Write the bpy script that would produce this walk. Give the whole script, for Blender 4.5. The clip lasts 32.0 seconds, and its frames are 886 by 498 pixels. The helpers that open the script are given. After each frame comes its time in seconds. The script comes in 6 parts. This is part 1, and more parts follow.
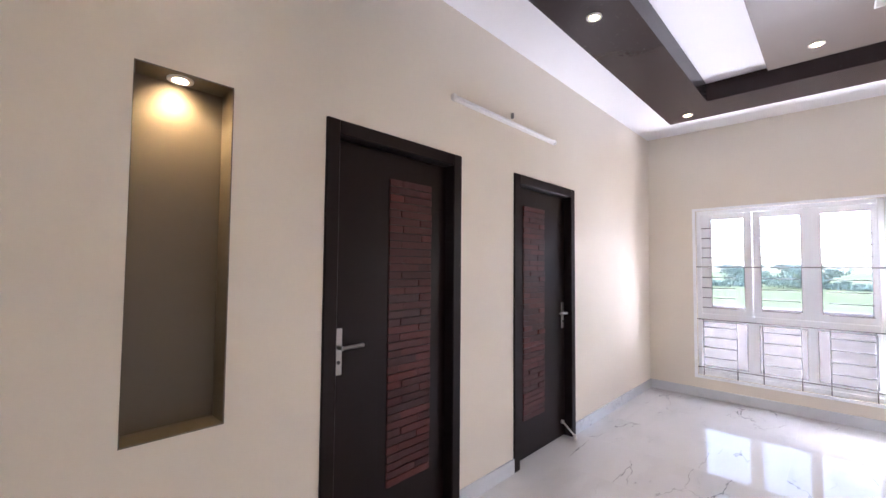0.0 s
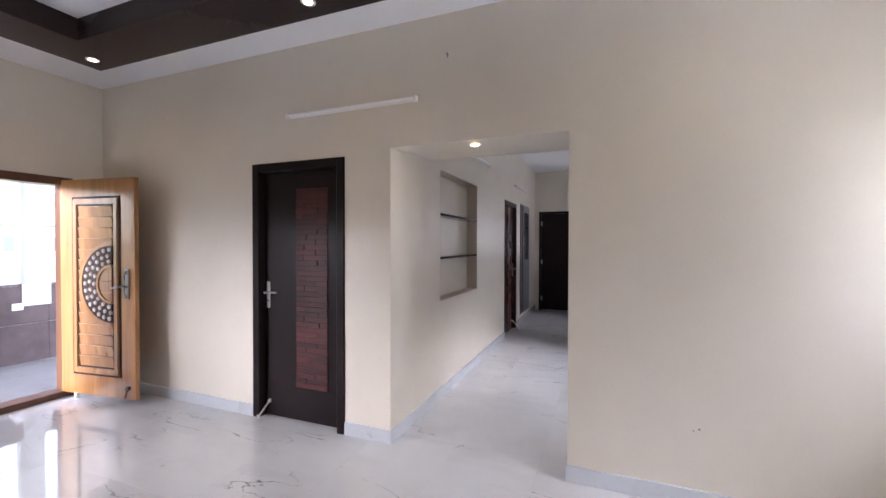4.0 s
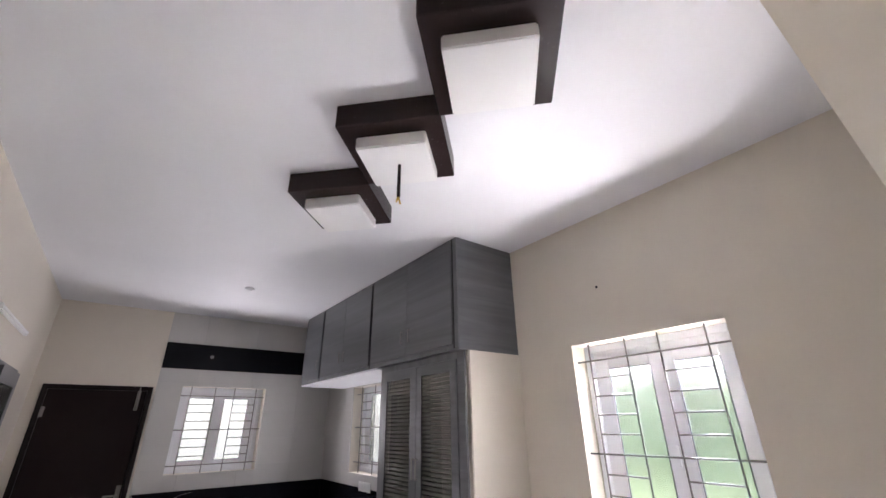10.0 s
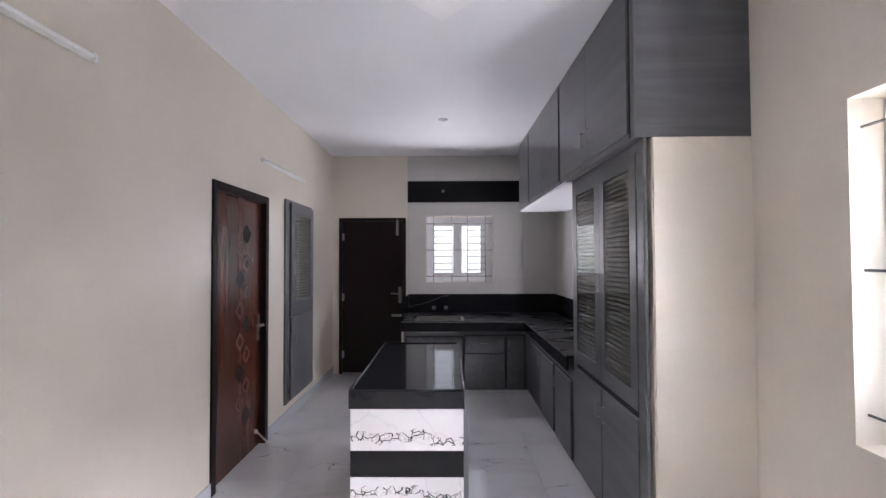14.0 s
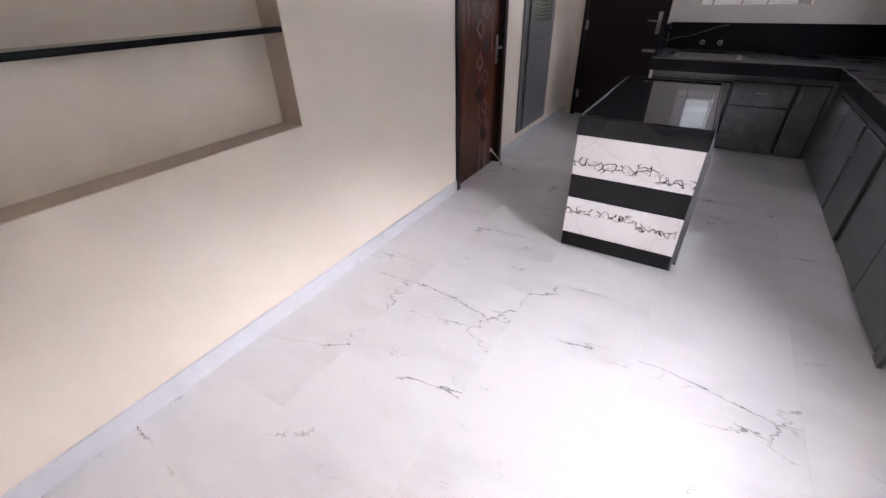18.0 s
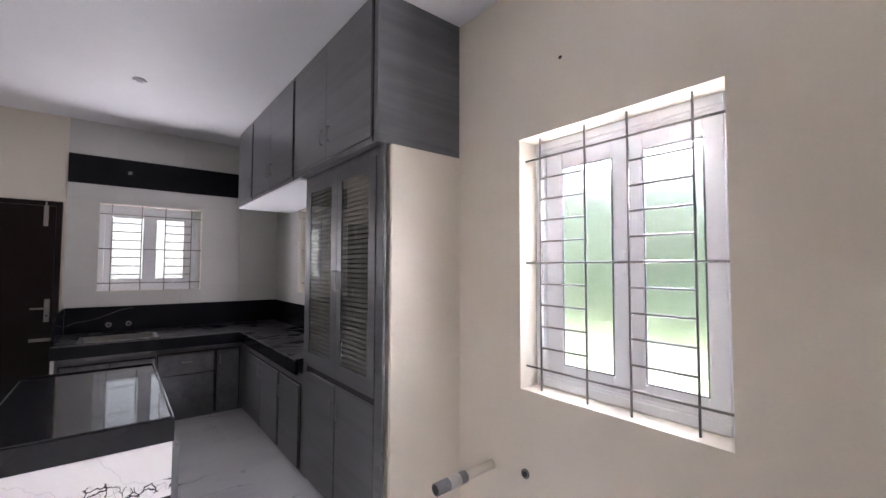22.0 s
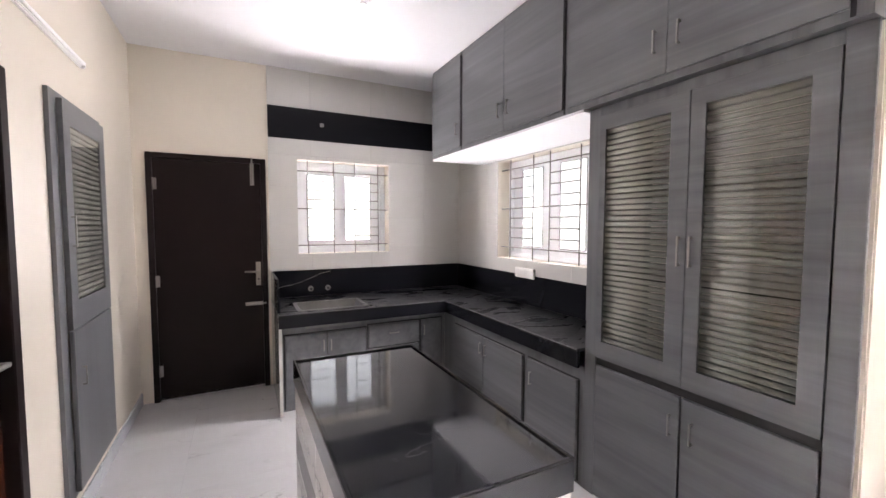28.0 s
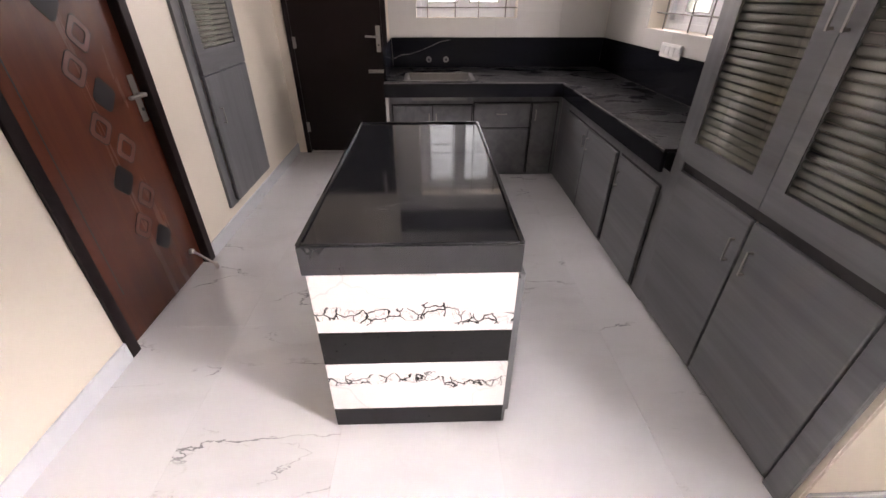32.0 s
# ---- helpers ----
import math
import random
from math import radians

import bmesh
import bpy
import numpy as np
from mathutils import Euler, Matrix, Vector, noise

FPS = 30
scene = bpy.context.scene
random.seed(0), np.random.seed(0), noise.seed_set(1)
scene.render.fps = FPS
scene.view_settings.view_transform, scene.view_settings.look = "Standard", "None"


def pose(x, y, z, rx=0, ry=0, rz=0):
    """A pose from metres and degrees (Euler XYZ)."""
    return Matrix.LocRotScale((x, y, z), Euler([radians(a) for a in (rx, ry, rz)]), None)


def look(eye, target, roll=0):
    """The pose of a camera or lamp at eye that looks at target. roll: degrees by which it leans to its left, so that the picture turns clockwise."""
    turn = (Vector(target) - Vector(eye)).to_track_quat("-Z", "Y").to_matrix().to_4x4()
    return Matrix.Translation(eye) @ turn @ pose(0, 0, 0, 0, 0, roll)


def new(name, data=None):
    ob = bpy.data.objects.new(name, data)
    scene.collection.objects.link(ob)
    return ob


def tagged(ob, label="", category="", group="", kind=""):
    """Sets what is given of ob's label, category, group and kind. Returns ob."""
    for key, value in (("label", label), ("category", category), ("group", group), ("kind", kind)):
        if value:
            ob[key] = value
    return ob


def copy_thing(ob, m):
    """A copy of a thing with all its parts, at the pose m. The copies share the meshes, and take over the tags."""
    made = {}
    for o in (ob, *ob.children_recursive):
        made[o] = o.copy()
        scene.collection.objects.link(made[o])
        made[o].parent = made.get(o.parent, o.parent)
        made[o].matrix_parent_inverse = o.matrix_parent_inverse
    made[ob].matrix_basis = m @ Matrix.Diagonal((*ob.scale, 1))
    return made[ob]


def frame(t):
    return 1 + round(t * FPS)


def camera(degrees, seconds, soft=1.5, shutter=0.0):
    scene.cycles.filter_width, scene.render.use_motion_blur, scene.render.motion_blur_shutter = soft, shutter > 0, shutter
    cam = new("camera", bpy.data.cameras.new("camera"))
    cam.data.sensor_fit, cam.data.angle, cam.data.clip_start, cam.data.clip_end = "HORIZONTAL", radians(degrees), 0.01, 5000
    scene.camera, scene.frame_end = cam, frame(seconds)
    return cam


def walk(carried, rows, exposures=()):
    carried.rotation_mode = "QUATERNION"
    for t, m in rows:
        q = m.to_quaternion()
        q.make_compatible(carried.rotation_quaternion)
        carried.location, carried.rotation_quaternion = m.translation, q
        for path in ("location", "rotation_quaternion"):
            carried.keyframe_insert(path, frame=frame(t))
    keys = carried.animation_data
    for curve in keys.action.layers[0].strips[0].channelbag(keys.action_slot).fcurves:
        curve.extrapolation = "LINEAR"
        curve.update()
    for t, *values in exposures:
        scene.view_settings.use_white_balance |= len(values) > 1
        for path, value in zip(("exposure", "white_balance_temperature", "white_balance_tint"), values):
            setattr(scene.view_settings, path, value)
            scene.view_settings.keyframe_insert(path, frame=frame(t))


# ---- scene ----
cam = camera(94.7, 32.0)
PATH = [
    (0, (2.038, -3.148, 1.423), (0.598, -4.533, 1.51), 0.5),
    (0.5, (2.097, -3.061, 1.374), (0.323, -3.976, 1.486), 0.2),
    (1, (2.09, -3.045, 1.423), (0.122, -3.392, 1.513), -0.0),
    (1.5, (2.092, -3.019, 1.44), (0.1, -2.845, 1.511), 0.0),
    (2, (2.101, -2.974, 1.467), (0.205, -2.336, 1.513), 0.1),
    (2.5, (2.077, -2.916, 1.472), (0.377, -1.862, 1.502), 0.0),
    (3, (1.948, -2.901, 1.483), (0.531, -1.49, 1.485), -0.0),
    (3.5, (1.722, -2.784, 1.459), (0.638, -1.103, 1.446), 0.0),
    (4, (1.431, -2.582, 1.449), (0.693, -0.724, 1.422), 0.1),
    (4.5, (1.117, -2.359, 1.445), (0.681, -0.408, 1.41), 0.0),
    (6.5, (0.628, -0.714, 1.516), (0.764, 1.281, 1.476), -0.2),
    (7, (0.607, -0.269, 1.516), (0.939, 1.704, 1.496), -0.1),
    (7.5, (0.614, 0.118, 1.508), (1.241, 2.017, 1.504), 0.0),
    (8, (0.662, 0.4, 1.514), (1.616, 2.157, 1.542), 0.2),
    (8.5, (0.703, 0.597, 1.528), (1.958, 2.15, 1.638), 0.3),
    (9, (0.741, 0.662, 1.583), (2.125, 2.075, 1.881), 0.1),
    (9.5, (0.733, 0.68, 1.6), (2.055, 2.06, 2.188), -0.2),
    (10, (0.758, 0.687, 1.701), (1.857, 2.157, 2.494), -0.9),
    (10.5, (0.896, 0.683, 1.669), (1.669, 2.261, 2.625), -0.7),
    (11, (1.102, 0.72, 1.664), (1.554, 2.381, 2.682), -0.8),
    (11.5, (1.362, 0.773, 1.665), (1.558, 2.477, 2.695), -0.6),
    (12, (1.562, 0.784, 1.675), (1.61, 2.536, 2.639), -0.4),
    (12.5, (1.589, 0.821, 1.657), (1.576, 2.661, 2.441), -0.3),
    (13, (1.56, 0.863, 1.621), (1.541, 2.791, 2.151), -0.4),
    (13.5, (1.559, 0.873, 1.59), (1.543, 2.854, 1.865), -0.3),
    (14, (1.574, 0.857, 1.582), (1.556, 2.857, 1.627), -0.2),
    (14.5, (1.571, 0.879, 1.575), (1.552, 2.869, 1.376), -0.2),
    (15, (1.578, 0.917, 1.535), (1.559, 2.85, 1.022), 0.1),
    (15.5, (1.579, 0.96, 1.458), (1.568, 2.777, 0.623), 0.1),
    (17.5, (1.60, 0.895, 1.42), (1.145, 2.336, 0.108), -1.0),
    (18, (1.588, 0.829, 1.438), (0.687, 2.257, 0.366), -1.4),
    (18.5, (1.488, 0.739, 1.505), (0.24, 2.123, 0.779), -1.2),
    (19, (1.502, 0.707, 1.585), (-0.001, 1.971, 1.206), -0.5),
    (19.5, (1.482, 0.655, 1.598), (-0.081, 1.901, 1.521), 0.2),
    (20, (1.505, 0.705, 1.577), (0.056, 2.082, 1.627), -0.1),
    (20.5, (1.511, 0.728, 1.558), (0.569, 2.49, 1.632), 0.0),
    (21, (1.574, 0.809, 1.548), (1.349, 2.795, 1.628), -0.2),
    (21.5, (1.527, 0.889, 1.519), (2.119, 2.798, 1.61), 0.3),
    (22, (1.446, 0.982, 1.505), (2.693, 2.544, 1.597), 0.2),
    (22.5, (1.308, 1.112, 1.526), (2.967, 2.225, 1.608), 0.4),
    (23, (1.201, 1.16, 1.491), (2.993, 2.039, 1.61), 0.4),
    (23.5, (1.064, 1.259, 1.532), (2.876, 2.102, 1.611), 0.4),
    (24, (1.008, 1.278, 1.511), (2.638, 2.434, 1.6), 0.2),
    (24.5, (0.936, 1.329, 1.517), (2.284, 2.805, 1.583), 0.3),
    (25, (0.808, 1.389, 1.54), (1.893, 3.069, 1.573), 0.0),
    (25.5, (0.748, 1.522, 1.547), (1.672, 3.296, 1.56), -0.1),
    (27.5, (0.729, 2.29, 1.599), (1.624, 4.077, 1.556), 0.4),
    (28, (0.782, 2.3, 1.536), (1.672, 4.087, 1.418), 0.1),
    (28.5, (0.784, 2.335, 1.541), (1.671, 4.091, 1.181), 0.3),
    (29, (0.795, 2.339, 1.479), (1.645, 4.045, 0.874), 0.2),
    (29.5, (0.741, 2.34, 1.435), (1.549, 3.976, 0.616), 0.5),
    (30, (0.806, 2.287, 1.459), (1.48, 3.9, 0.489), 0.4),
    (30.5, (0.973, 2.215, 1.462), (1.488, 3.849, 0.431), 0.1),
    (31, (1.164, 2.206, 1.441), (1.501, 3.876, 0.394), 0.1),
    (31.5, (1.303, 2.217, 1.435), (1.477, 3.906, 0.376), 0.1),
    (32, (1.403, 2.192, 1.441), (1.456, 3.886, 0.379), 0.1),
]
walk(cam, [(t, look(eye, at, roll)) for t, eye, at, roll in PATH], [(0, 5.51, 5900, 21), (1.0, 4.98, 6700, 20), (2.0, 4.62, 6400, 17), (3.0, 4.36, 6050, 15), (4.0, 4.62, 6050, 19), (6.5, 4.69, 5900, 15), (9.0, 5.03, 6400, 19), (11.0, 5.14, 6350, 19), (13.0, 5.41, 6350, 20), (14.0, 5.18, 6150, 19), (15.5, 5.01, 6300, 21), (18.0, 5.01, 6400, 21), (20.0, 5.58, 6200, 20), (21.0, 5.49, 6400, 20), (22.0, 5.04, 6300, 20), (23.0, 5.18, 6400, 21), (24.0, 5.21, 6100, 20), (25.0, 5.04, 6350, 21), (28, 6.27, 6700, 18), (30, 6.11, 6950, 20), (32, 5.81, 7100, 22)])

# ---- sky, sun ----
world = bpy.data.worlds.new("sky")
scene.world = world
world.use_nodes = True
wn = world.node_tree
sky = wn.nodes.new("ShaderNodeTexSky")
sky.sky_type = "NISHITA"
sky.sun_disc = False
sky.sun_elevation = radians(66)
sky.sun_rotation = radians(107)
sky.air_density, sky.dust_density, sky.ozone_density = 1.2, 1.0, 1.0
sky_soft = wn.nodes.new("ShaderNodeHueSaturation")
sky_soft.inputs["Saturation"].default_value = 0.7
wn.links.new(sky.outputs["Color"], sky_soft.inputs["Color"])
wn.links.new(sky_soft.outputs["Color"], wn.nodes["Background"].inputs["Color"])
wn.nodes["Background"].inputs["Strength"].default_value = 0.066

sun_data = bpy.data.lights.new("sun", "SUN")
sun_data.energy, sun_data.angle, sun_data.color = 0.1, radians(60), (1.0, 0.985, 0.965)
sun_ob = new("sun", sun_data)
sun_ob.matrix_world = look((20, -6, 46.9), (0, 0, 0))


def daylight_stand_in(eye, target, wide, deep, energy, spread=180):
    """Added area lamp outside a window, in place of daylight from sky or yard."""
    d = bpy.data.lights.new("added_window_lamp", "AREA")
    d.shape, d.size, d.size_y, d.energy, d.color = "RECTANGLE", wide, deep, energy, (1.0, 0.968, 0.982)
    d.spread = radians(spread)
    new("added_window_lamp", d).matrix_world = look(eye, target)


# added lamps low outside the windows replace light bounced off the yard
daylight_stand_in((3.70, 1.915, 0.58), (1.9, 1.915, 2.7), 0.9, 0.4, 3.45)
daylight_stand_in((3.70, 5.045, 0.92), (2.2, 5.045, 2.9), 1.2, 0.4, 0.21)
daylight_stand_in((1.75, 7.12, 0.95), (1.75, 5.4, 2.9), 0.9, 0.4, 0.75)
daylight_stand_in((3.70, -0.60, 0.45), (2.0, -1.1, 2.6), 1.0, 0.5, 2.8)
daylight_stand_in((-4.15, -3.55, -0.15), (-2.2, -3.55, 1.9), 1.4, 0.5, 6)
# added lamp outside the dining window head, in place of sky light
daylight_stand_in((3.60, 1.90, 2.22), (0.0, 2.05, 1.0), 0.90, 0.12, 3.3, 90)
# added lamps replace open sky over the yards, low through dining and hall windows
daylight_stand_in((9.5, 0.7, 7.9), (0.0, 2.3, 0.9), 12.0, 3.6, 27, 95)
daylight_stand_in((-7.5, -10.5, 3.8), (-1.6, -0.4, 1.2), 6.0, 2.6, 63, 80)
# added lamps just outside the openings, in place of sky light
daylight_stand_in((3.34, 5.045, 1.69), (0.0, 5.045, 1.69), 1.2, 0.9, 1.86)
daylight_stand_in((1.75, 6.76, 1.71), (1.75, 3.0, 1.71), 0.9, 0.9, 1.86)
daylight_stand_in((3.40, -0.60, 1.55), (0.2, -0.9, 1.30), 1.05, 1.15, 1.2)
daylight_stand_in((-3.58, -3.55, 2.05), (0.0, -3.55, 0.9), 1.4, 0.12, 0.9)


# ---- materials ----
def links(nt, a, b):
    nt.links.new(a, b)


def base_nodes(name):
    m = bpy.data.materials.new(name)
    m.use_nodes = True
    nt = m.node_tree
    return m, nt, nt.nodes["Principled BSDF"]


def coords(nt, scale=(1, 1, 1), jitter=0.0):
    tc = nt.nodes.new("ShaderNodeTexCoord")
    mp = nt.nodes.new("ShaderNodeMapping")
    mp.inputs["Scale"].default_value = scale
    links(nt, tc.outputs["Object"], mp.inputs["Vector"])
    if jitter:
        oi = nt.nodes.new("ShaderNodeObjectInfo")
        mul = nt.nodes.new("ShaderNodeVectorMath")
        mul.operation = "SCALE"
        mul.inputs[0].default_value = (jitter, jitter * 0.7, jitter * 1.3)
        links(nt, oi.outputs["Random"], mul.inputs["Scale"])
        links(nt, mul.outputs[0], mp.inputs["Location"])
    return mp.outputs["Vector"]


def noise_tex(nt, vec, scale, detail=4.0, rough=0.55, dist=0.0):
    n = nt.nodes.new("ShaderNodeTexNoise")
    n.inputs["Scale"].default_value = scale
    n.inputs["Detail"].default_value = detail
    n.inputs["Roughness"].default_value = rough
    n.inputs["Distortion"].default_value = dist
    links(nt, vec, n.inputs["Vector"])
    return n.outputs["Fac"]


def ramp(nt, fac, stops):
    r = nt.nodes.new("ShaderNodeValToRGB")
    els = r.color_ramp.elements
    while len(els) < len(stops):
        els.new(0.5)
    for e, (p, c) in zip(els, stops):
        e.position = p
        e.color = (*c, 1) if isinstance(c, tuple) else (c, c, c, 1)
    links(nt, fac, r.inputs["Fac"])
    return r.outputs["Color"]


def mix(nt, kind, fac, a, b):
    n = nt.nodes.new("ShaderNodeMix")
    n.data_type = "RGBA"
    n.blend_type = kind
    for sock, v in ((n.inputs[0], fac), (n.inputs[6], a), (n.inputs[7], b)):
        if isinstance(v, (int, float)):
            sock.default_value = v
        elif isinstance(v, tuple):
            sock.default_value = (*v, 1)
        else:
            links(nt, v, sock)
    return n.outputs[2]


def math_node(nt, op, a, b=0.0, clamp=False):
    n = nt.nodes.new("ShaderNodeMath")
    n.operation = op
    n.use_clamp = clamp
    for sock, v in ((n.inputs[0], a), (n.inputs[1], b)):
        if isinstance(v, (int, float)):
            sock.default_value = v
        else:
            links(nt, v, sock)
    return n.outputs[0]


def bump(nt, bsdf, height, strength, distance=0.002):
    b = nt.nodes.new("ShaderNodeBump")
    b.inputs["Strength"].default_value = strength
    b.inputs["Distance"].default_value = distance
    links(nt, height, b.inputs["Height"])
    links(nt, b.outputs["Normal"], bsdf.inputs["Normal"])


def paint(name, color, rough=0.5, var=0.05, scale=2.0, fine=90.0, relief=0.15, metal=0.0, jitter=0.0, coat=0.0, spec=0.5):
    """Painted or plain surface: broad blotches, fine grain, slight relief."""
    m, nt, b = base_nodes(name)
    v = coords(nt, jitter=jitter)
    broad = noise_tex(nt, v, scale, 3)
    grain = noise_tex(nt, v, fine, 3)
    lo = tuple(c * (1 - var) for c in color)
    hi = tuple(min(1, c * (1 + var)) for c in color)
    col = ramp(nt, broad, [(0.3, lo), (0.7, hi)])
    col = mix(nt, "MULTIPLY", 0.25 * min(1, var * 8), col, ramp(nt, grain, [(0.35, 0.8), (0.65, 1.0)]))
    links(nt, col, b.inputs["Base Color"])
    b.inputs["Metallic"].default_value = metal
    b.inputs["Specular IOR Level"].default_value = spec
    r = math_node(nt, "MULTIPLY_ADD", grain, 0.12)
    n = r.node
    n.inputs[2].default_value = max(0.02, rough - 0.06)
    links(nt, r, b.inputs["Roughness"])
    b.inputs["Coat Weight"].default_value = coat
    b.inputs["Coat Roughness"].default_value = 0.08
    if relief:
        bump(nt, b, grain, relief, 0.001)
    return m


def marble(name, base, vein, rough=0.07, scale=1.0, width=0.012, amount=1.0, cloud=0.08, jitter=9.0, stretch=(1, 1, 1), cover=0.55, haze=0.05):
    """Polished vitrified tile with thin broken veins."""
    m, nt, b = base_nodes(name)
    v = coords(nt, stretch, jitter)
    n1 = noise_tex(nt, v, 1.3 * scale, 7, 0.62, 0.9)
    n2 = noise_tex(nt, v, 2.3 * scale, 6, 0.6, 1.6)
    gate = noise_tex(nt, v, 1.9 * scale, 4, 0.6)
    soft = noise_tex(nt, v, 0.9 * scale, 3)

    def line(n, at, w):
        d = math_node(nt, "ABSOLUTE", math_node(nt, "SUBTRACT", n, at))
        return math_node(nt, "SUBTRACT", 1.0, math_node(nt, "DIVIDE", d, w), True)
    a = math_node(nt, "MULTIPLY", line(n1, 0.5, width), ramp(nt, gate, [(cover, 0.0), (cover + 0.08, 1.0)]))
    c = math_node(nt, "MULTIPLY", line(n2, 0.46, width * 0.7), ramp(nt, gate, [(cover + 0.02, 0.0), (cover + 0.12, 0.8)]))
    halo = math_node(nt, "MULTIPLY", line(n1, 0.5, width * 6), ramp(nt, gate, [(cover - 0.05, 0.0), (cover + 0.1, 0.28)]))
    f = math_node(nt, "MULTIPLY", math_node(nt, "MAXIMUM", math_node(nt, "MAXIMUM", a, c), halo), amount, True)
    bg = ramp(nt, soft, [(0.3, tuple(x * (1 - cloud) for x in base)), (0.7, base)])
    links(nt, mix(nt, "MIX", f, bg, vein), b.inputs["Base Color"])
    smear = noise_tex(nt, v, 7.0 if haze < 0.1 else 2.6, 5)
    r = math_node(nt, "MULTIPLY_ADD", ramp(nt, smear, [(0.3, 0.0), (0.75, 1.0)]), haze)
    r.node.inputs[2].default_value = max(0.01, rough - 0.025)
    links(nt, r, b.inputs["Roughness"])
    return m


def floor_marble(name):
    """Polished white tile: faint grey clouds, drawn-out thin dark cracks in loose groups, short side branches."""
    m, nt, b = base_nodes(name)
    v = coords(nt, (0.5, 1.35, 1), 9.0)
    wv = nt.nodes.new("ShaderNodeTexNoise")
    wv.inputs["Scale"].default_value = 2.2
    wv.inputs["Detail"].default_value = 7.0
    wv.inputs["Roughness"].default_value = 0.62
    links(nt, v, wv.inputs["Vector"])
    warp = nt.nodes.new("ShaderNodeVectorMath")
    warp.operation = "MULTIPLY_ADD"
    warp.inputs[1].default_value = (0.55, 0.55, 0.55)
    links(nt, wv.outputs["Color"], warp.inputs[0])
    links(nt, v, warp.inputs[2])

    def net(scale, width):
        vo = nt.nodes.new("ShaderNodeTexVoronoi")
        vo.feature = "DISTANCE_TO_EDGE"
        vo.inputs["Scale"].default_value = scale
        links(nt, warp.outputs[0], vo.inputs["Vector"])
        return ramp(nt, vo.outputs["Distance"], [(0.0, 1.0), (width * 0.35, 0.9), (width, 0.0)])
    gate = noise_tex(nt, v, 2.1, 4, 0.6)
    gate2 = noise_tex(nt, v, 3.4, 4, 0.6, 0.5)
    main = math_node(nt, "MULTIPLY", net(1.6, 0.009), ramp(nt, gate, [(0.52, 0.0), (0.62, 0.9)]))
    fine = math_node(nt, "MULTIPLY", net(4.2, 0.012), ramp(nt, gate, [(0.60, 0.0), (0.68, 0.7)]))
    stub = math_node(nt, "MULTIPLY", net(2.9, 0.008), ramp(nt, gate2, [(0.64, 0.0), (0.70, 0.6)]))
    halo = math_node(nt, "MULTIPLY", net(1.7, 0.16), ramp(nt, gate, [(0.44, 0.0), (0.66, 0.12)]))
    f = math_node(nt, "MAXIMUM", math_node(nt, "MAXIMUM", main, fine), math_node(nt, "MAXIMUM", stub, halo), True)
    bg = ramp(nt, noise_tex(nt, v, 1.1, 4), [(0.3, (0.60, 0.608, 0.62)), (0.7, (0.635, 0.643, 0.655))])
    links(nt, mix(nt, "MIX", f, bg, (0.125, 0.128, 0.14)), b.inputs["Base Color"])
    r = math_node(nt, "MULTIPLY_ADD", ramp(nt, noise_tex(nt, v, 6.0, 5), [(0.3, 0.0), (0.75, 1.0)]), 0.035)
    r.node.inputs[2].default_value = 0.014
    links(nt, r, b.inputs["Roughness"])
    b.inputs["Specular IOR Level"].default_value = 0.85
    return m


def wood(name, dark, light, rough=0.35, axis=2, scale=1.0, jitter=0.0, coat=0.0, contrast=1.0, spec=0.5):
    """Grain drawn out along one axis."""
    m, nt, b = base_nodes(name)
    s = [22 * scale] * 3
    s[axis] = 1.1 * scale
    v = coords(nt, tuple(s), jitter)
    g = noise_tex(nt, v, 1.0, 6, 0.6, 0.6)
    s2 = [5 * scale] * 3
    s2[axis] = 0.5 * scale
    broad = noise_tex(nt, coords(nt, tuple(s2), jitter), 1.0, 3, 0.5, 0.4)
    col = ramp(nt, g, [(0.5 - 0.22 / contrast, dark), (0.5 + 0.22 / contrast, light)])
    col = mix(nt, "MULTIPLY", 0.6, col, ramp(nt, broad, [(0.3, 0.65), (0.7, 1.0)]))
    links(nt, col, b.inputs["Base Color"])
    r = math_node(nt, "MULTIPLY_ADD", g, 0.16)
    r.node.inputs[2].default_value = max(0.03, rough - 0.08)
    links(nt, r, b.inputs["Roughness"])
    b.inputs["Specular IOR Level"].default_value = spec
    b.inputs["Coat Weight"].default_value = coat
    b.inputs["Coat Roughness"].default_value = 0.1
    bump(nt, b, g, 0.12, 0.001)
    return m


def glow(name, color, strength):
    m, nt, b = base_nodes(name)
    b.inputs["Base Color"].default_value = (*color, 1)
    b.inputs["Emission Color"].default_value = (*color, 1)
    b.inputs["Emission Strength"].default_value = strength
    return m


def glass(name, color=(0.95, 0.98, 0.97), rough=0.0, clear=1.0):
    m, nt, b = base_nodes(name)
    b.inputs["Base Color"].default_value = (*color, 1)
    b.inputs["Transmission Weight"].default_value = clear
    b.inputs["Roughness"].default_value = rough
    b.inputs["IOR"].default_value = 1.45
    return m


M_WALL = paint("cream_wall_paint", (0.705, 0.652, 0.562), 0.42, 0.03, 1.2, 60, 0.12)
M_WHITE = paint("white_ceiling_paint", (0.84, 0.85, 0.875), 0.6, 0.025, 1.2, 50, 0.1)
M_TILE = floor_marble("floor_marble_tile")
M_SKIRT = marble("skirting_marble_tile", (0.60, 0.63, 0.67), (0.16, 0.17, 0.19), 0.04, 1.6, 0.008, 0.8, 0.12, cover=0.56)
M_SKIRT.node_tree.nodes["Principled BSDF"].inputs["Specular IOR Level"].default_value = 0.85
M_GROUT = paint("tile_joint", (0.72, 0.72, 0.73), 0.7, 0.05)
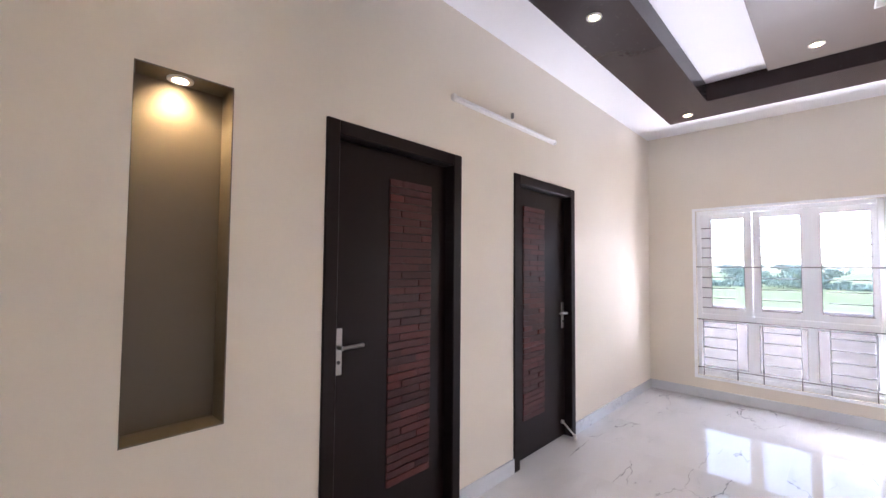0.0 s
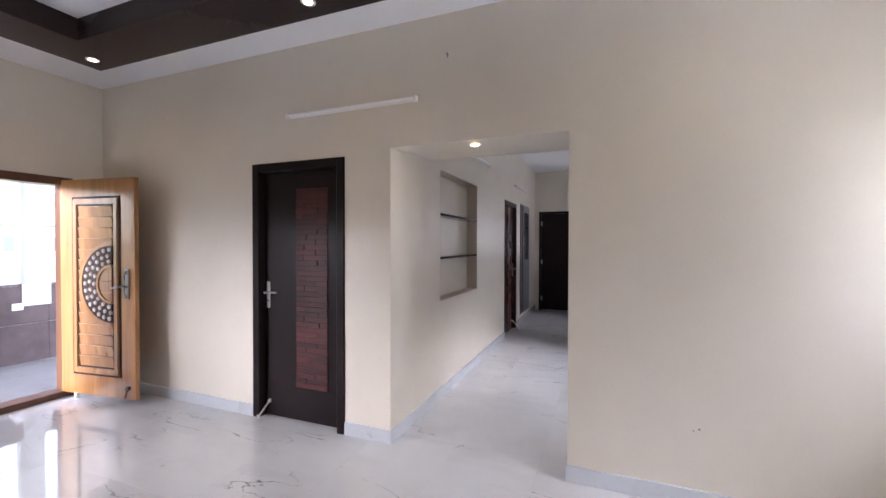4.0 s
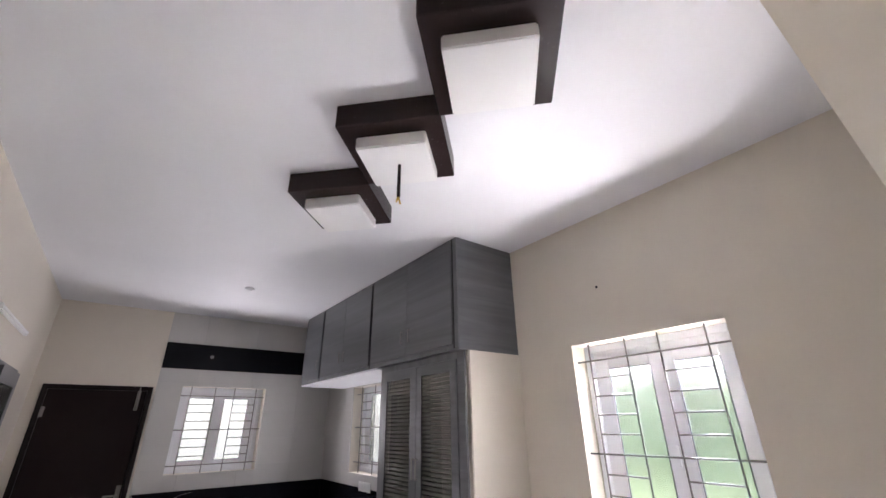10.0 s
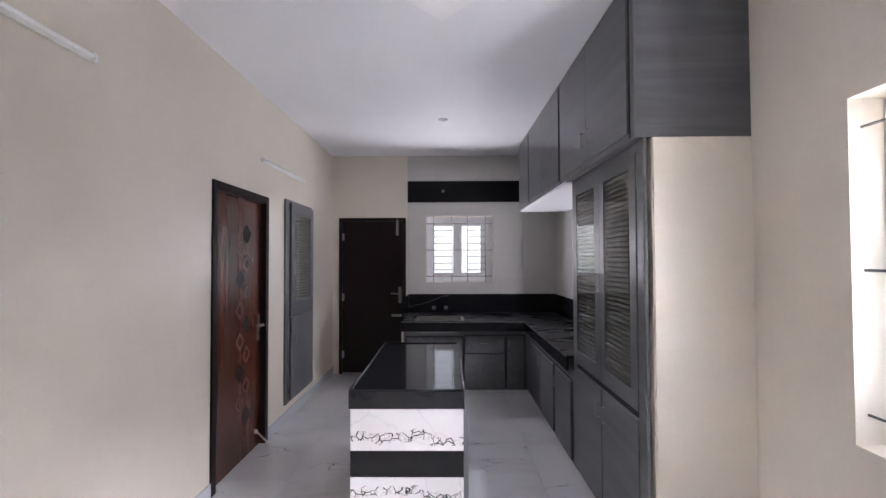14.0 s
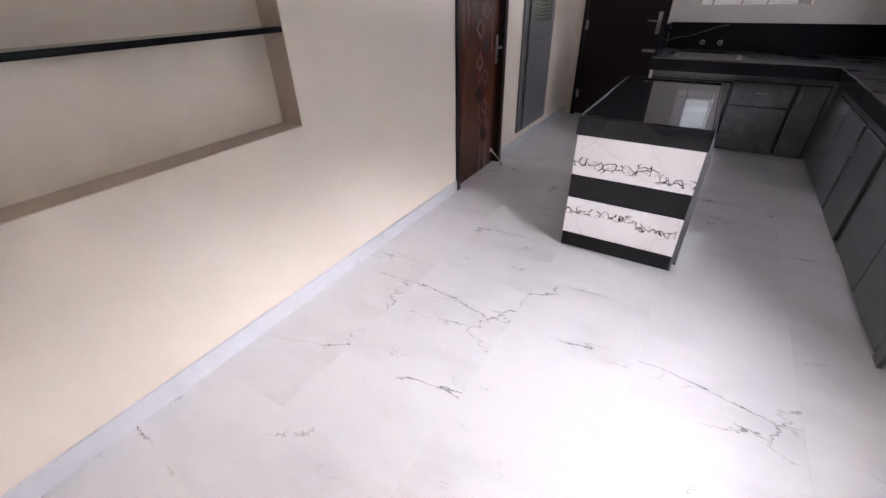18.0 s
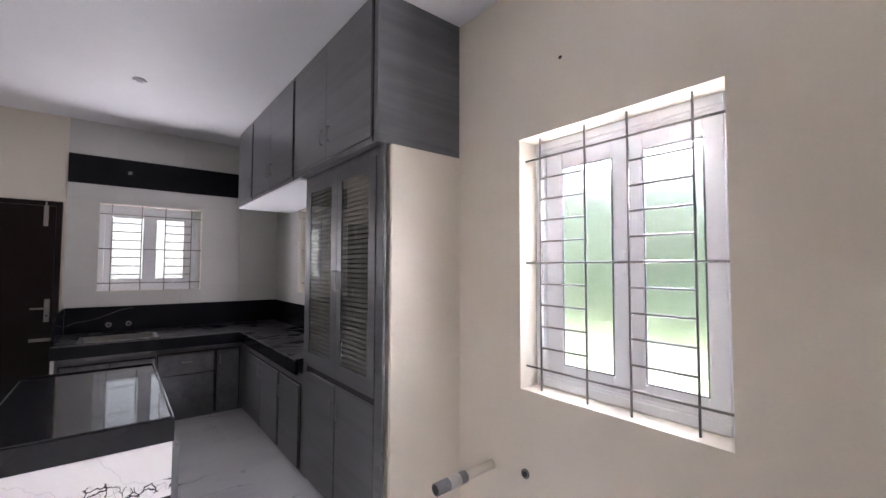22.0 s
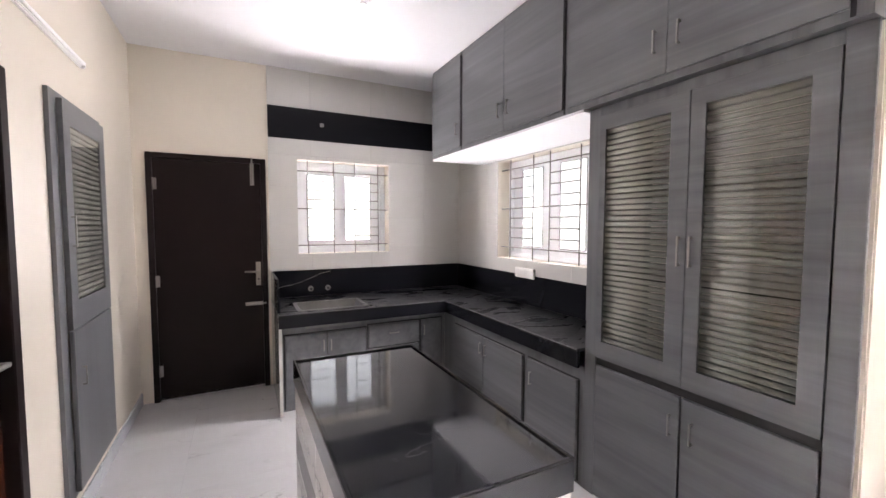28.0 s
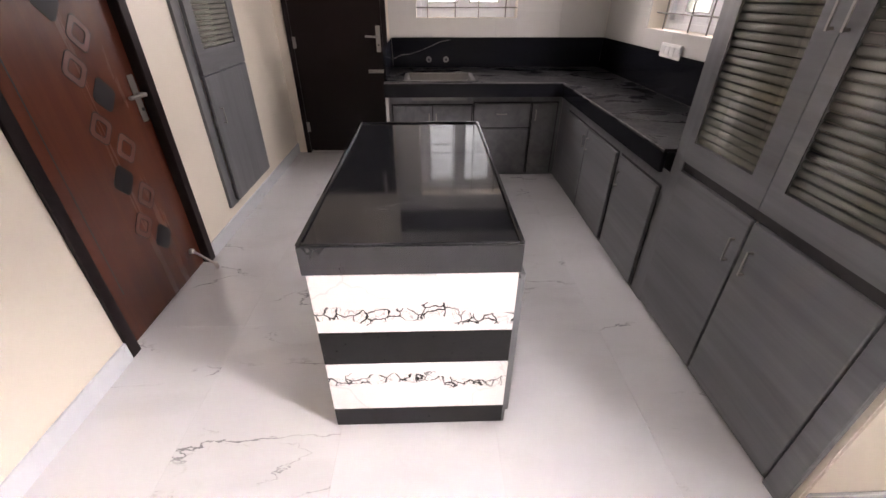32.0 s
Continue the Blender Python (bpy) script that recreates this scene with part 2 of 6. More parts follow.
M_WALLJOINT = paint("wall_tile_joint", (0.50, 0.51, 0.52), 0.6, 0.05)
M_WALLTILE = marble("kitchen_wall_tile", (0.585, 0.58, 0.555), (0.42, 0.42, 0.42), 0.05, 1.1, 0.01, 0.5, 0.08, cover=0.6)
M_GRANITE = marble("black_granite", (0.014, 0.015, 0.018), (0.25, 0.25, 0.26), 0.058, 0.8, 0.004, 0.15, 0.3, 3.0, cover=0.62, haze=0.075)
M_EDGE = paint("black_tile", (0.012, 0.0122, 0.0135), 0.3, 0.2, 6, 90, 0.05, spec=0.2)
M_GREY = wood("grey_laminate", (0.102, 0.107, 0.114), (0.176, 0.183, 0.192), 0.32, 1, 0.6, 4.0)
M_GREYX = wood("grey_laminate_end", (0.102, 0.107, 0.114), (0.176, 0.183, 0.192), 0.32, 0, 0.6, 4.0)
M_GREYV = wood("grey_laminate_upright", (0.102, 0.107, 0.114), (0.176, 0.183, 0.192), 0.32, 2, 0.6, 4.0)
M_WORN = paint("worn_stone_edge", (0.13, 0.13, 0.135), 0.5, 0.4, 20, 90, 0.1)
M_VEIN = paint("pale_stone_vein", (0.20, 0.195, 0.19), 0.2, 0.5, 25, 60, 0.0)
M_SWITCH = paint("grey_white_switch", (0.74, 0.74, 0.73), 0.3, 0.05, 20, 90, 0.02)
# dark colour painted in for the shade of gaps between cabinet doors
M_SHADOWGAP = paint("gap_shade", (0.02, 0.02, 0.022), 0.7, 0.1)
M_BROWN = paint("dark_brown_gloss_paint", (0.0135, 0.0092, 0.0098), 0.32, 0.12, 3, 120, 0.06, spec=0.14)
M_LEAF = paint("dark_door_leaf", (0.0105, 0.0058, 0.0064), 0.34, 0.1, 3, 140, 0.05, spec=0.16)
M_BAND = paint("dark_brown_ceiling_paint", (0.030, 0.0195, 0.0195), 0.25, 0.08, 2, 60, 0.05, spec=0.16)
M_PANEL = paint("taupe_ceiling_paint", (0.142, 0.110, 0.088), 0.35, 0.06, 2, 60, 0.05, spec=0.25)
M_REDWOOD = wood("red_brown_wood", (0.058, 0.0150, 0.0090), (0.135, 0.040, 0.019), 0.26, 2, 0.35, 2.0, 0.2, 1.0, 0.4)
M_INLAY = paint("dark_inlay", (0.009, 0.008, 0.009), 0.45, 0.1, spec=0.2)
M_RING = paint("pale_ring_inlay", (0.105, 0.036, 0.024), 0.35, 0.1)
# pale highlight of the varnished slat edges, put into a colour
M_SLATGLINT = paint("slat_edge_glint", (0.62, 0.44, 0.27), 0.2, 0.08, coat=0.4)
M_TEAK = wood("golden_teak", (0.30, 0.125, 0.032), (0.50, 0.24, 0.072), 0.3, 2, 0.6, 2.0, 0.45, 1.0)
M_TEAKDARK = wood("brown_teak_frame", (0.075, 0.03, 0.014), (0.15, 0.065, 0.03), 0.34, 2, 0.8, 2.0)
M_TEAKGROOVE = paint("dark_carving", (0.035, 0.016, 0.010), 0.5, 0.2, spec=0.2)
M_STUD = paint("pale_stud", (0.72, 0.62, 0.55), 0.2, 0.1)
M_CHROME = paint("brushed_steel", (0.34, 0.33, 0.31), 0.36, 0.03, 10, 60, 0.0, metal=1.0)
M_DARKMETAL = paint("dark_metal", (0.06, 0.06, 0.065), 0.4, 0.1, metal=0.8)
M_UPVC = paint("white_upvc", (0.86, 0.88, 0.91), 0.3, 0.02, 3, 60, 0.03)
M_UPVC.node_tree.nodes["Principled BSDF"].inputs["Transmission Weight"].default_value = 0.035
M_GASKET = paint("grey_gasket", (0.10, 0.105, 0.115), 0.6, 0.1)
M_BAR = paint("grille_enamel", (0.17, 0.168, 0.165), 0.35, 0.08, 20, 120, 0.05)
M_BARDARK = paint("grey_grille_enamel", (0.16, 0.16, 0.165), 0.4, 0.1, 20, 120, 0.05)
M_PLASTIC = paint("white_plastic", (0.82, 0.82, 0.80), 0.3, 0.02, 10, 90, 0.02)
M_PIPE = paint("grey_pipe", (0.20, 0.205, 0.22), 0.35, 0.15, 12, 60, 0.05)
M_FOIL = paint("silver_wrap", (0.62, 0.60, 0.57), 0.3, 0.2, 12, 60, 0.2, metal=0.6)
M_NICHE = paint("olive_brown_niche_paint", (0.104, 0.086, 0.060), 0.5, 0.05, 2, 60, 0.08)
M_LINING = paint("tan_niche_lining", (0.50, 0.42, 0.345), 0.45, 0.04, 2, 60, 0.08)
M_DIFF = paint("white_lamp_cover", (0.88, 0.885, 0.885), 0.4, 0.015, 4, 60, 0.02)
# pane tint is kept low to dim the bright view beyond
M_GLASS = glass("dimmed_clear_glass", (0.27, 0.288, 0.302))
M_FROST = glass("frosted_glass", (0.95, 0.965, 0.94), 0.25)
# frosted glass darkened to hold down the lamps behind the kitchen panes
M_FROSTDIM = glass("dimmed_frosted_glass", (0.037, 0.039, 0.0375), 0.15)
M_FLUTED = glass("fluted_glass", (0.48, 0.48, 0.43), 0.25, 0.4)
M_CABGLASS = glass("cabinet_glass", (0.9, 0.91, 0.9))
M_LIGHT = glow("warm_lens", (1.0, 0.72, 0.36), 6.6)
M_BACKLIGHT = glow("backlit_sheet", (1.0, 0.78, 0.48), 0.114)
M_JALI = paint("dark_cutwork_board", (0.040, 0.028, 0.025), 0.4, 0.1)
# dark painted shade of pipe and hole insides; also the outlet cap
M_PIPEIN = paint("pipe_inside", (0.03, 0.03, 0.03), 0.7, 0.1)
M_SINK = paint("stainless_sink", (0.20, 0.198, 0.19), 0.34, 0.06, 20, 160, 0.03, metal=1.0)
M_WIRE = paint("copper_wire", (0.5, 0.33, 0.08), 0.35, 0.2, metal=0.7)


def crackle(name, level):
    """White tile with a wandering horizontal band of thin black veins at one height."""
    m, nt, b = base_nodes(name)
    v = coords(nt)
    warp = nt.nodes.new("ShaderNodeTexNoise")
    warp.inputs["Scale"].default_value = 9.0
    warp.inputs["Detail"].default_value = 5.0
    links(nt, v, warp.inputs["Vector"])
    sub = nt.nodes.new("ShaderNodeVectorMath")
    sub.operation = "MULTIPLY_ADD"
    sub.inputs[1].default_value = (0.10, 0.10, 0.08)
    links(nt, warp.outputs["Color"], sub.inputs[0])
    links(nt, v, sub.inputs[2])

    def net(scale, width):
        vo = nt.nodes.new("ShaderNodeTexVoronoi")
        vo.feature = "DISTANCE_TO_EDGE"
        vo.inputs["Scale"].default_value = scale
        links(nt, sub.outputs[0], vo.inputs["Vector"])
        return ramp(nt, vo.outputs["Distance"], [(0.0, 1.0), (width * 0.5, 1.0), (width, 0.0)])
    xyz = nt.nodes.new("ShaderNodeSeparateXYZ")
    links(nt, v, xyz.inputs[0])
    drift = math_node(nt, "MULTIPLY_ADD", noise_tex(nt, coords(nt, (2.6, 2.6, 0.01)), 1.0, 2), 0.16)
    drift.node.inputs[2].default_value = level - 0.08
    off = math_node(nt, "ABSOLUTE", math_node(nt, "SUBTRACT", xyz.outputs["Z"], drift))
    edge = math_node(nt, "MULTIPLY_ADD", noise_tex(nt, coords(nt, (9, 9, 16)), 1.0, 3), 0.10)
    edge.node.inputs[2].default_value = -0.022
    gate = ramp(nt, math_node(nt, "SUBTRACT", edge, off), [(0.0, 0.0), (0.008, 1.0)])
    thick = ramp(nt, noise_tex(nt, v, 13, 3), [(0.30, 0.55), (0.46, 1.0)])
    f = math_node(nt, "MULTIPLY", math_node(nt, "MULTIPLY", net(21.0, 0.062), gate), thick)
    g = math_node(nt, "MULTIPLY", math_node(nt, "MULTIPLY", net(37.0, 0.04), gate), 0.4)
    h = math_node(nt, "MULTIPLY", net(2.6, 0.008), 0.12)
    f = math_node(nt, "MAXIMUM", math_node(nt, "MAXIMUM", f, g), h, True)
    base = ramp(nt, noise_tex(nt, v, 3.0, 3), [(0.3, (0.80, 0.79, 0.78)), (0.7, (0.87, 0.865, 0.86))])
    links(nt, mix(nt, "MIX", f, base, (0.018, 0.018, 0.022)), b.inputs["Base Color"])
    b.inputs["Roughness"].default_value = 0.16
    return m


def brick_paint(name):
    """Strips that differ piece by piece in tone."""
    m, nt, b = base_nodes(name)
    oi = nt.nodes.new("ShaderNodeObjectInfo")
    tone = ramp(nt, oi.outputs["Random"], [(0.0, (0.036, 0.0075, 0.0072)), (0.5, (0.062, 0.0125, 0.0115)), (1.0, (0.094, 0.0190, 0.0170))])
    v = coords(nt, (3, 3, 1), 7.0)
    n = noise_tex(nt, v, 4.0, 5, 0.65)
    links(nt, mix(nt, "MULTIPLY", 0.8, tone, ramp(nt, n, [(0.3, 0.6), (0.7, 1.0)])), b.inputs["Base Color"])
    b.inputs["Roughness"].default_value = 0.42
    b.inputs["Specular IOR Level"].default_value = 0.3
    bump(nt, b, n, 0.6, 0.004)
    return m


def dusty(name):
    """Black stone under a streaky film of cement dust."""
    m, nt, b = base_nodes(name)
    film = noise_tex(nt, coords(nt, (1.6, 3.2, 1)), 1.5, 6, 0.62, 0.8)
    fine = noise_tex(nt, coords(nt), 45, 4, 0.6)
    f = math_node(nt, "MULTIPLY", ramp(nt, film, [(0.40, 0.0), (0.80, 1.0)]), ramp(nt, fine, [(0.3, 0.3), (0.65, 1.0)]))
    links(nt, mix(nt, "MIX", f, (0.005, 0.0051, 0.0058), (0.020, 0.020, 0.021)), b.inputs["Base Color"])
    r = math_node(nt, "MULTIPLY_ADD", f, 0.35)
    r.node.inputs[2].default_value = 0.24
    links(nt, r, b.inputs["Roughness"])
    b.inputs["Specular IOR Level"].default_value = 0.12
    return m


M_GRANITEDULL = marble("black_granite_facing", (0.008, 0.0085, 0.011), (0.16, 0.16, 0.17), 0.1, 0.8, 0.003, 0.4, 0.3, 3.0, cover=0.64)
M_GRANITEDULL.node_tree.nodes["Principled BSDF"].inputs["Specular IOR Level"].default_value = 0.16
M_DUSTY = dusty("dusty_black_granite")
M_ISLEWHITE = crackle("white_black_vein_tile", 0.575)
M_ISLELOW = crackle("low_white_black_vein_tile", 0.262)
M_BRICK = brick_paint("red_brown_strip")


# ---- mesh helpers ----
def box(bm, x0, x1, y0, y1, z0, z1):
    vs = [bm.verts.new((x, y, z)) for z in (z0, z1) for y in (y0, y1) for x in (x0, x1)]
    for f in ((0, 2, 3, 1), (4, 5, 7, 6), (0, 1, 5, 4), (2, 6, 7, 3), (0, 4, 6, 2), (1, 3, 7, 5)):
        bm.faces.new([vs[i] for i in f])
    return vs


def wbox(bm, axis, u0, u1, w0, w1, z0, z1):
    """Box on a wall: u along it, w along its normal."""
    w0, w1 = min(w0, w1), max(w0, w1)
    u0, u1 = min(u0, u1), max(u0, u1)
    if axis == "x":
        return box(bm, w0, w1, u0, u1, z0, z1)
    return box(bm, u0, u1, w0, w1, z0, z1)


def wpt(axis, u, w, z):
    return (w, u, z) if axis == "x" else (u, w, z)


def soften(bm, width=0.004, segments=2):
    bmesh.ops.recalc_face_normals(bm, faces=bm.faces)
    edges = [e for e in bm.edges if len(e.link_faces) == 2 and e.calc_face_angle(0) > 0.6]
    bmesh.ops.bevel(bm, geom=edges, offset=width, segments=segments, affect="EDGES", clamp_overlap=True)


def rod(bm, a, b, r, n=8):
    a, b = Vector(a), Vector(b)
    q = (b - a).to_track_quat("Z", "Y")
    ring = []
    for p in (a, b):
        ring.append([bm.verts.new(p + q @ Vector((r * math.cos(2 * math.pi * i / n), r * math.sin(2 * math.pi * i / n), 0))) for i in range(n)])
    for i in range(n):
        f = bm.faces.new((ring[0][i], ring[0][(i + 1) % n], ring[1][(i + 1) % n], ring[1][i]))
        f.smooth = True
    bm.faces.new(ring[0][::-1])
    bm.faces.new(ring[1])


def disc_ring(bm, c, r0, r1, z0, z1, n=24):
    """Flat annulus with depth, about the z axis."""
    loops = []
    for r, z in ((r0, z0), (r1, z0), (r1, z1), (r0, z1)):
        loops.append([bm.verts.new((c[0] + r * math.cos(2 * math.pi * i / n), c[1] + r * math.sin(2 * math.pi * i / n), z)) for i in range(n)])
    for k in range(4):
        a, b = loops[k], loops[(k + 1) % 4]
        for i in range(n):
            bm.faces.new((a[i], a[(i + 1) % n], b[(i + 1) % n], b[i]))


def finish(bm):
    bmesh.ops.recalc_face_normals(bm, faces=bm.faces)


def part(name, bm, material, parent=None, label=""):
    finish(bm)
    me = bpy.data.meshes.new(name)
    bm.to_mesh(me)
    bm.free()
    me.materials.append(material)
    ob = new(name, me)
    if parent is not None:
        ob.parent = parent
    if label:
        tagged(ob, label)
    return ob


def thing(name, label, category, group="", at=(0, 0, 0)):
    ob = new(name)
    ob.location = at
    ob.empty_display_size = 0.1
    return tagged(ob, label, category, group)


def structure(name, bm, material, label, category):
    return tagged(part(name, bm, material), label, category, kind="structure")


def slab(axis, u0, u1, w0, w1, z0, z1, holes=()):
    """A wall body with rectangular holes through it."""
    bm = bmesh.new()
    us = sorted({u0, u1, *(h[0] for h in holes), *(h[1] for h in holes)})
    for a, b in zip(us, us[1:]):
        mid = (a + b) / 2
        cuts = sorted((h[2], h[3]) for h in holes if h[0] < mid < h[1])
        z = z0
        for c0, c1 in cuts:
            if c0 > z:
                wbox(bm, axis, a, b, w0, w1, z, c0)
            z = c1
        if z < z1:
            wbox(bm, axis, a, b, w0, w1, z, z1)
    return bm

# ---- plan (metres): y runs from the hall to the sink wall, x to the dining window ----
CEIL = 3.0
WEST, HALL_S, HALL_E = -3.3, -4.79, 3.065
EAST, END = 3.065, 6.48
LOFT_Z, LOFT_Y = 2.135, 0.725
D1, D2, D3 = (0.18, 1.098), (-1.315, -0.39), (-1.30, -0.39)
W1 = (-4.29, -2.82, 0.24, 2.08)
MD = (-1.62, -0.26, 0.0, 2.06)
OPEN = (0.0, 1.225, 0.0, LOFT_Z)
W2 = (1.455, 2.375, 0.895, 2.17)
W3 = (1.29, 2.215, 1.25, 2.163)
W4 = (4.42, 5.67, 1.22, 2.15)
W5 = (-1.17, -0.04, 0.895, 2.17)
NICHE = (0.95, 2.13, 0.908, 2.137)
PD = (3.572, 4.434, 0.0, 2.122)
LC = (4.79, 5.555, 0.17, 2.165)
KD = (0.09, 1.012, 0.0, 2.142)
HN = (1.49, 1.80, 0.837, 2.098)

structure("wall_west", slab("x", HALL_S - 0.2, 0.0, WEST - 0.2, WEST, 0, CEIL, [W1, (MD[0], MD[1], 0.0, MD[3])]), M_WALL, "cream painted hall wall with a tall window and the open main door", "wall")
structure("wall_south", slab("y", WEST, HALL_E, HALL_S - 0.2, HALL_S, 0, CEIL, [(D1[0], D1[1], 0, 2.1), (D2[0], D2[1], 0, 2.1), HN]), M_WALL, "cream painted hall wall with two dark doors and a niche", "wall")
structure("wall_south_outer", slab("y", WEST - 0.2, HALL_E + 0.2, HALL_S - 0.3, HALL_S - 0.2, 0, CEIL), M_WALL, "plain wall behind the hall doors", "wall")
structure("wall_north", slab("y", WEST - 0.2, 0.0, 0.0, 0.18, 0, CEIL, [(D3[0], D3[1], 0, 2.1)]), M_WALL, "cream painted hall wall with a dark door beside the passage", "wall")
structure("wall_north_east", slab("y", OPEN[1], HALL_E + 0.2, 0.0, 0.18, 0, LOFT_Z), M_WALL, "plain cream hall wall beside the passage", "wall")
structure("wall_over_passage", slab("y", 0.0, HALL_E + 0.2, 0.0, 0.18, LOFT_Z, CEIL), M_WALL, "cream wall over the passage opening", "wall")
structure("wall_north_back", slab("y", WEST - 0.2, -0.25, 0.18, 0.26, 0, CEIL), M_WALL, "plain wall behind the hall door", "wall")
structure("wall_hall_east", slab("x", HALL_S - 0.2, 0.0, HALL_E, HALL_E + 0.2, 0, CEIL, [W5]), M_WALL, "plain cream hall wall with a grilled window", "wall")
structure("wall_dining_west", slab("x", 0.18, END + 0.2, -0.13, 0.0, 0, CEIL, [NICHE, (PD[0], PD[1], 0, PD[3]), LC]), M_WALL, "cream dining wall with shelf niche, red door and grey cupboard", "wall")
structure("wall_dining_west_back", slab("x", 0.18, END + 0.2, -0.26, -0.13, 0, CEIL), M_WALL, "plain wall backing the niche and the door", "wall")
structure("wall_dining_east", slab("x", 0.18, END + 0.2, EAST, EAST + 0.2, 0, CEIL, [W2, W4]), M_WALL, "cream dining and kitchen wall with two grilled windows", "wall")
structure("wall_kitchen_end", slab("y", 0.0, EAST, END, END + 0.2, 0, CEIL, [(KD[0], KD[1], 0, KD[3]), W3]), M_WALL, "kitchen end wall with the dark back door and a window", "wall")
structure("wall_kitchen_end_back", slab("y", -0.2, 1.1, END + 0.2, END + 0.28, 0, CEIL), M_WALL, "plain wall behind the back door", "wall")
bm = bmesh.new()
box(bm, 0.0, EAST, 0.18, LOFT_Y, LOFT_Z + 0.038, CEIL)
soften(bm, 0.005)
structure("beam", bm, M_WALL, "cream painted storage loft beam over the passage", "beam")
bm = bmesh.new()
box(bm, 2.575, EAST, 2.842, 2.92, 0, 2.172)
soften(bm, 0.006)
structure("wall_pier", bm, M_WALL, "narrow cream wall end beside the tall cabinet", "wall")

# ceilings
bm = bmesh.new()
box(bm, WEST - 0.2, HALL_E + 0.2, HALL_S - 0.3, 0.26, CEIL, CEIL + 0.15)
structure("ceiling_hall", bm, M_WHITE, "white painted hall ceiling", "ceiling")
bm = bmesh.new()
box(bm, -0.26, EAST + 0.2, 0.26, END + 0.28, CEIL, CEIL + 0.15)
structure("ceiling_dining", bm, M_WHITE, "white painted dining and kitchen ceiling", "ceiling")


# ---- windows and grilles ----
def ring(bm, axis, outer, inner, w0, w1):
    """Rectangular frame between two rectangles (u0, u1, z0, z1)."""
    a, b, c, d = outer
    e, f, g, h = inner
    wbox(bm, axis, a, e, w0, w1, c, d)
    wbox(bm, axis, f, b, w0, w1, c, d)
    wbox(bm, axis, e, f, w0, w1, c, g)
    wbox(bm, axis, e, f, w0, w1, h, d)


def light(top, axis, out, a, b, rect, glass_rect, material):
    """One glazed sash: frame, dark gasket and pane."""
    bm = bmesh.new()
    ring(bm, axis, rect, glass_rect, a, b)
    soften(bm, 0.005, 2)
    sash = part("sash", bm, M_UPVC, top)
    g0, g1, h0, h1 = glass_rect
    g = (a + b) / 2
    bm = bmesh.new()
    t = 0.005
    ring(bm, axis, (g0 + 0.0005, g1 - 0.0005, h0 + 0.0005, h1 - 0.0005), (g0 + t, g1 - t, h0 + t, h1 - t), g - out * 0.010, g - out * 0.004)
    part("gasket", bm, M_GASKET, sash)
    bm = bmesh.new()
    wbox(bm, axis, g0 + 0.0002, g1 - 0.0002, g - 0.003, g + 0.003, h0 + 0.0002, h1 - 0.0002)
    pane = part("pane", bm, material, sash)
    pane.visible_shadow = False


def upright_rod(grille, axis, u, gw, z0, z1, material):
    bm = bmesh.new()
    rod(bm, wpt(axis, u, gw, z0), wpt(axis, u, gw, z1), 0.005)
    part("upright", bm, material, grille)


def rails(grille, axis, gw, gm, u0, u1, zs, spans, rows, thick=1.0):
    for z in zs:
        bm = bmesh.new()
        rod(bm, wpt(axis, u0, gw, z), wpt(axis, u1, gw, z), 0.0052 * thick)
        part("rail", bm, gm, grille)
    for (a, b) in spans:
        for z in rows:
            bm = bmesh.new()
            rod(bm, wpt(axis, a, gw, z), wpt(axis, b, gw, z), 0.0048 * thick)
            part("short_rail", bm, gm, grille)


def sliding_window(name, axis, plane, out, win, panes, gz, uprights, zs, n, frost, label):
    """Two sliding sashes deep in a plastered reveal, a steel ladder grille in front; panes: the two glass widths."""
    u0, u1, z0, z1 = win
    top = thing(name, label, "window")
    tagged(top, kind="structure")
    a, b = plane + out * 0.13, plane + out * 0.185
    fw = 0.045
    bm = bmesh.new()
    ring(bm, axis, (u0 + 0.001, u1 - 0.001, z0 + 0.001, z1 - 0.001), (u0 + fw, u1 - fw, z0 + fw, z1 - fw), a, b)
    soften(bm, 0.004, 1)
    part("window_frame", bm, M_UPVC, top)
    bm = bmesh.new()
    wbox(bm, axis, u0 + fw, u1 - fw, a + out * 0.003, a + out * 0.009, z0 + fw, z0 + fw + 0.012)
    wbox(bm, axis, u0 + fw, u1 - fw, a + out * 0.003, a + out * 0.009, z1 - fw - 0.012, z1 - fw)
    part("track_lip", bm, M_UPVC, top)
    mid = (panes[0][1] + panes[1][0]) / 2
    for k, (p, q) in enumerate(panes):
        near = a + out * (0.012 if k == 0 else 0.0305)
        rect = (u0 + fw + 0.0003, mid + 0.022, z0 + fw + 0.0003, z1 - fw - 0.0003) if k == 0 else (mid - 0.022, u1 - fw - 0.0003, z0 + fw + 0.0003, z1 - fw - 0.0003)
        light(top, axis, out, near, near + out * 0.018, rect, (p, q, gz[0], gz[1]), frost)
    bm = bmesh.new()
    zc = (z0 + z1) / 2
    wbox(bm, axis, mid + 0.004, mid + 0.016, a + out * 0.004, a + out * 0.012, zc - 0.05, zc + 0.05)
    soften(bm, 0.003, 1)
    part("latch", bm, M_UPVC, top)
    grille = thing("window_grille", "painted steel bar grille fixed inside the window reveal", "grille", "window grilles")
    gw = plane + out * 0.05
    for u in uprights:
        upright_rod(grille, axis, u, gw, z0 - 0.002, z1 + 0.002, M_BAR)
    rows = []
    for p, q in zip(zs, zs[1:]):
        rows += [p + (q - p) * (i + 1) / (n + 1) for i in range(n)]
    rails(grille, axis, gw, M_BAR, u0 - 0.002, u1 + 0.002, zs, [(uprights[0], uprights[1]), (uprights[2], uprights[3])], rows)


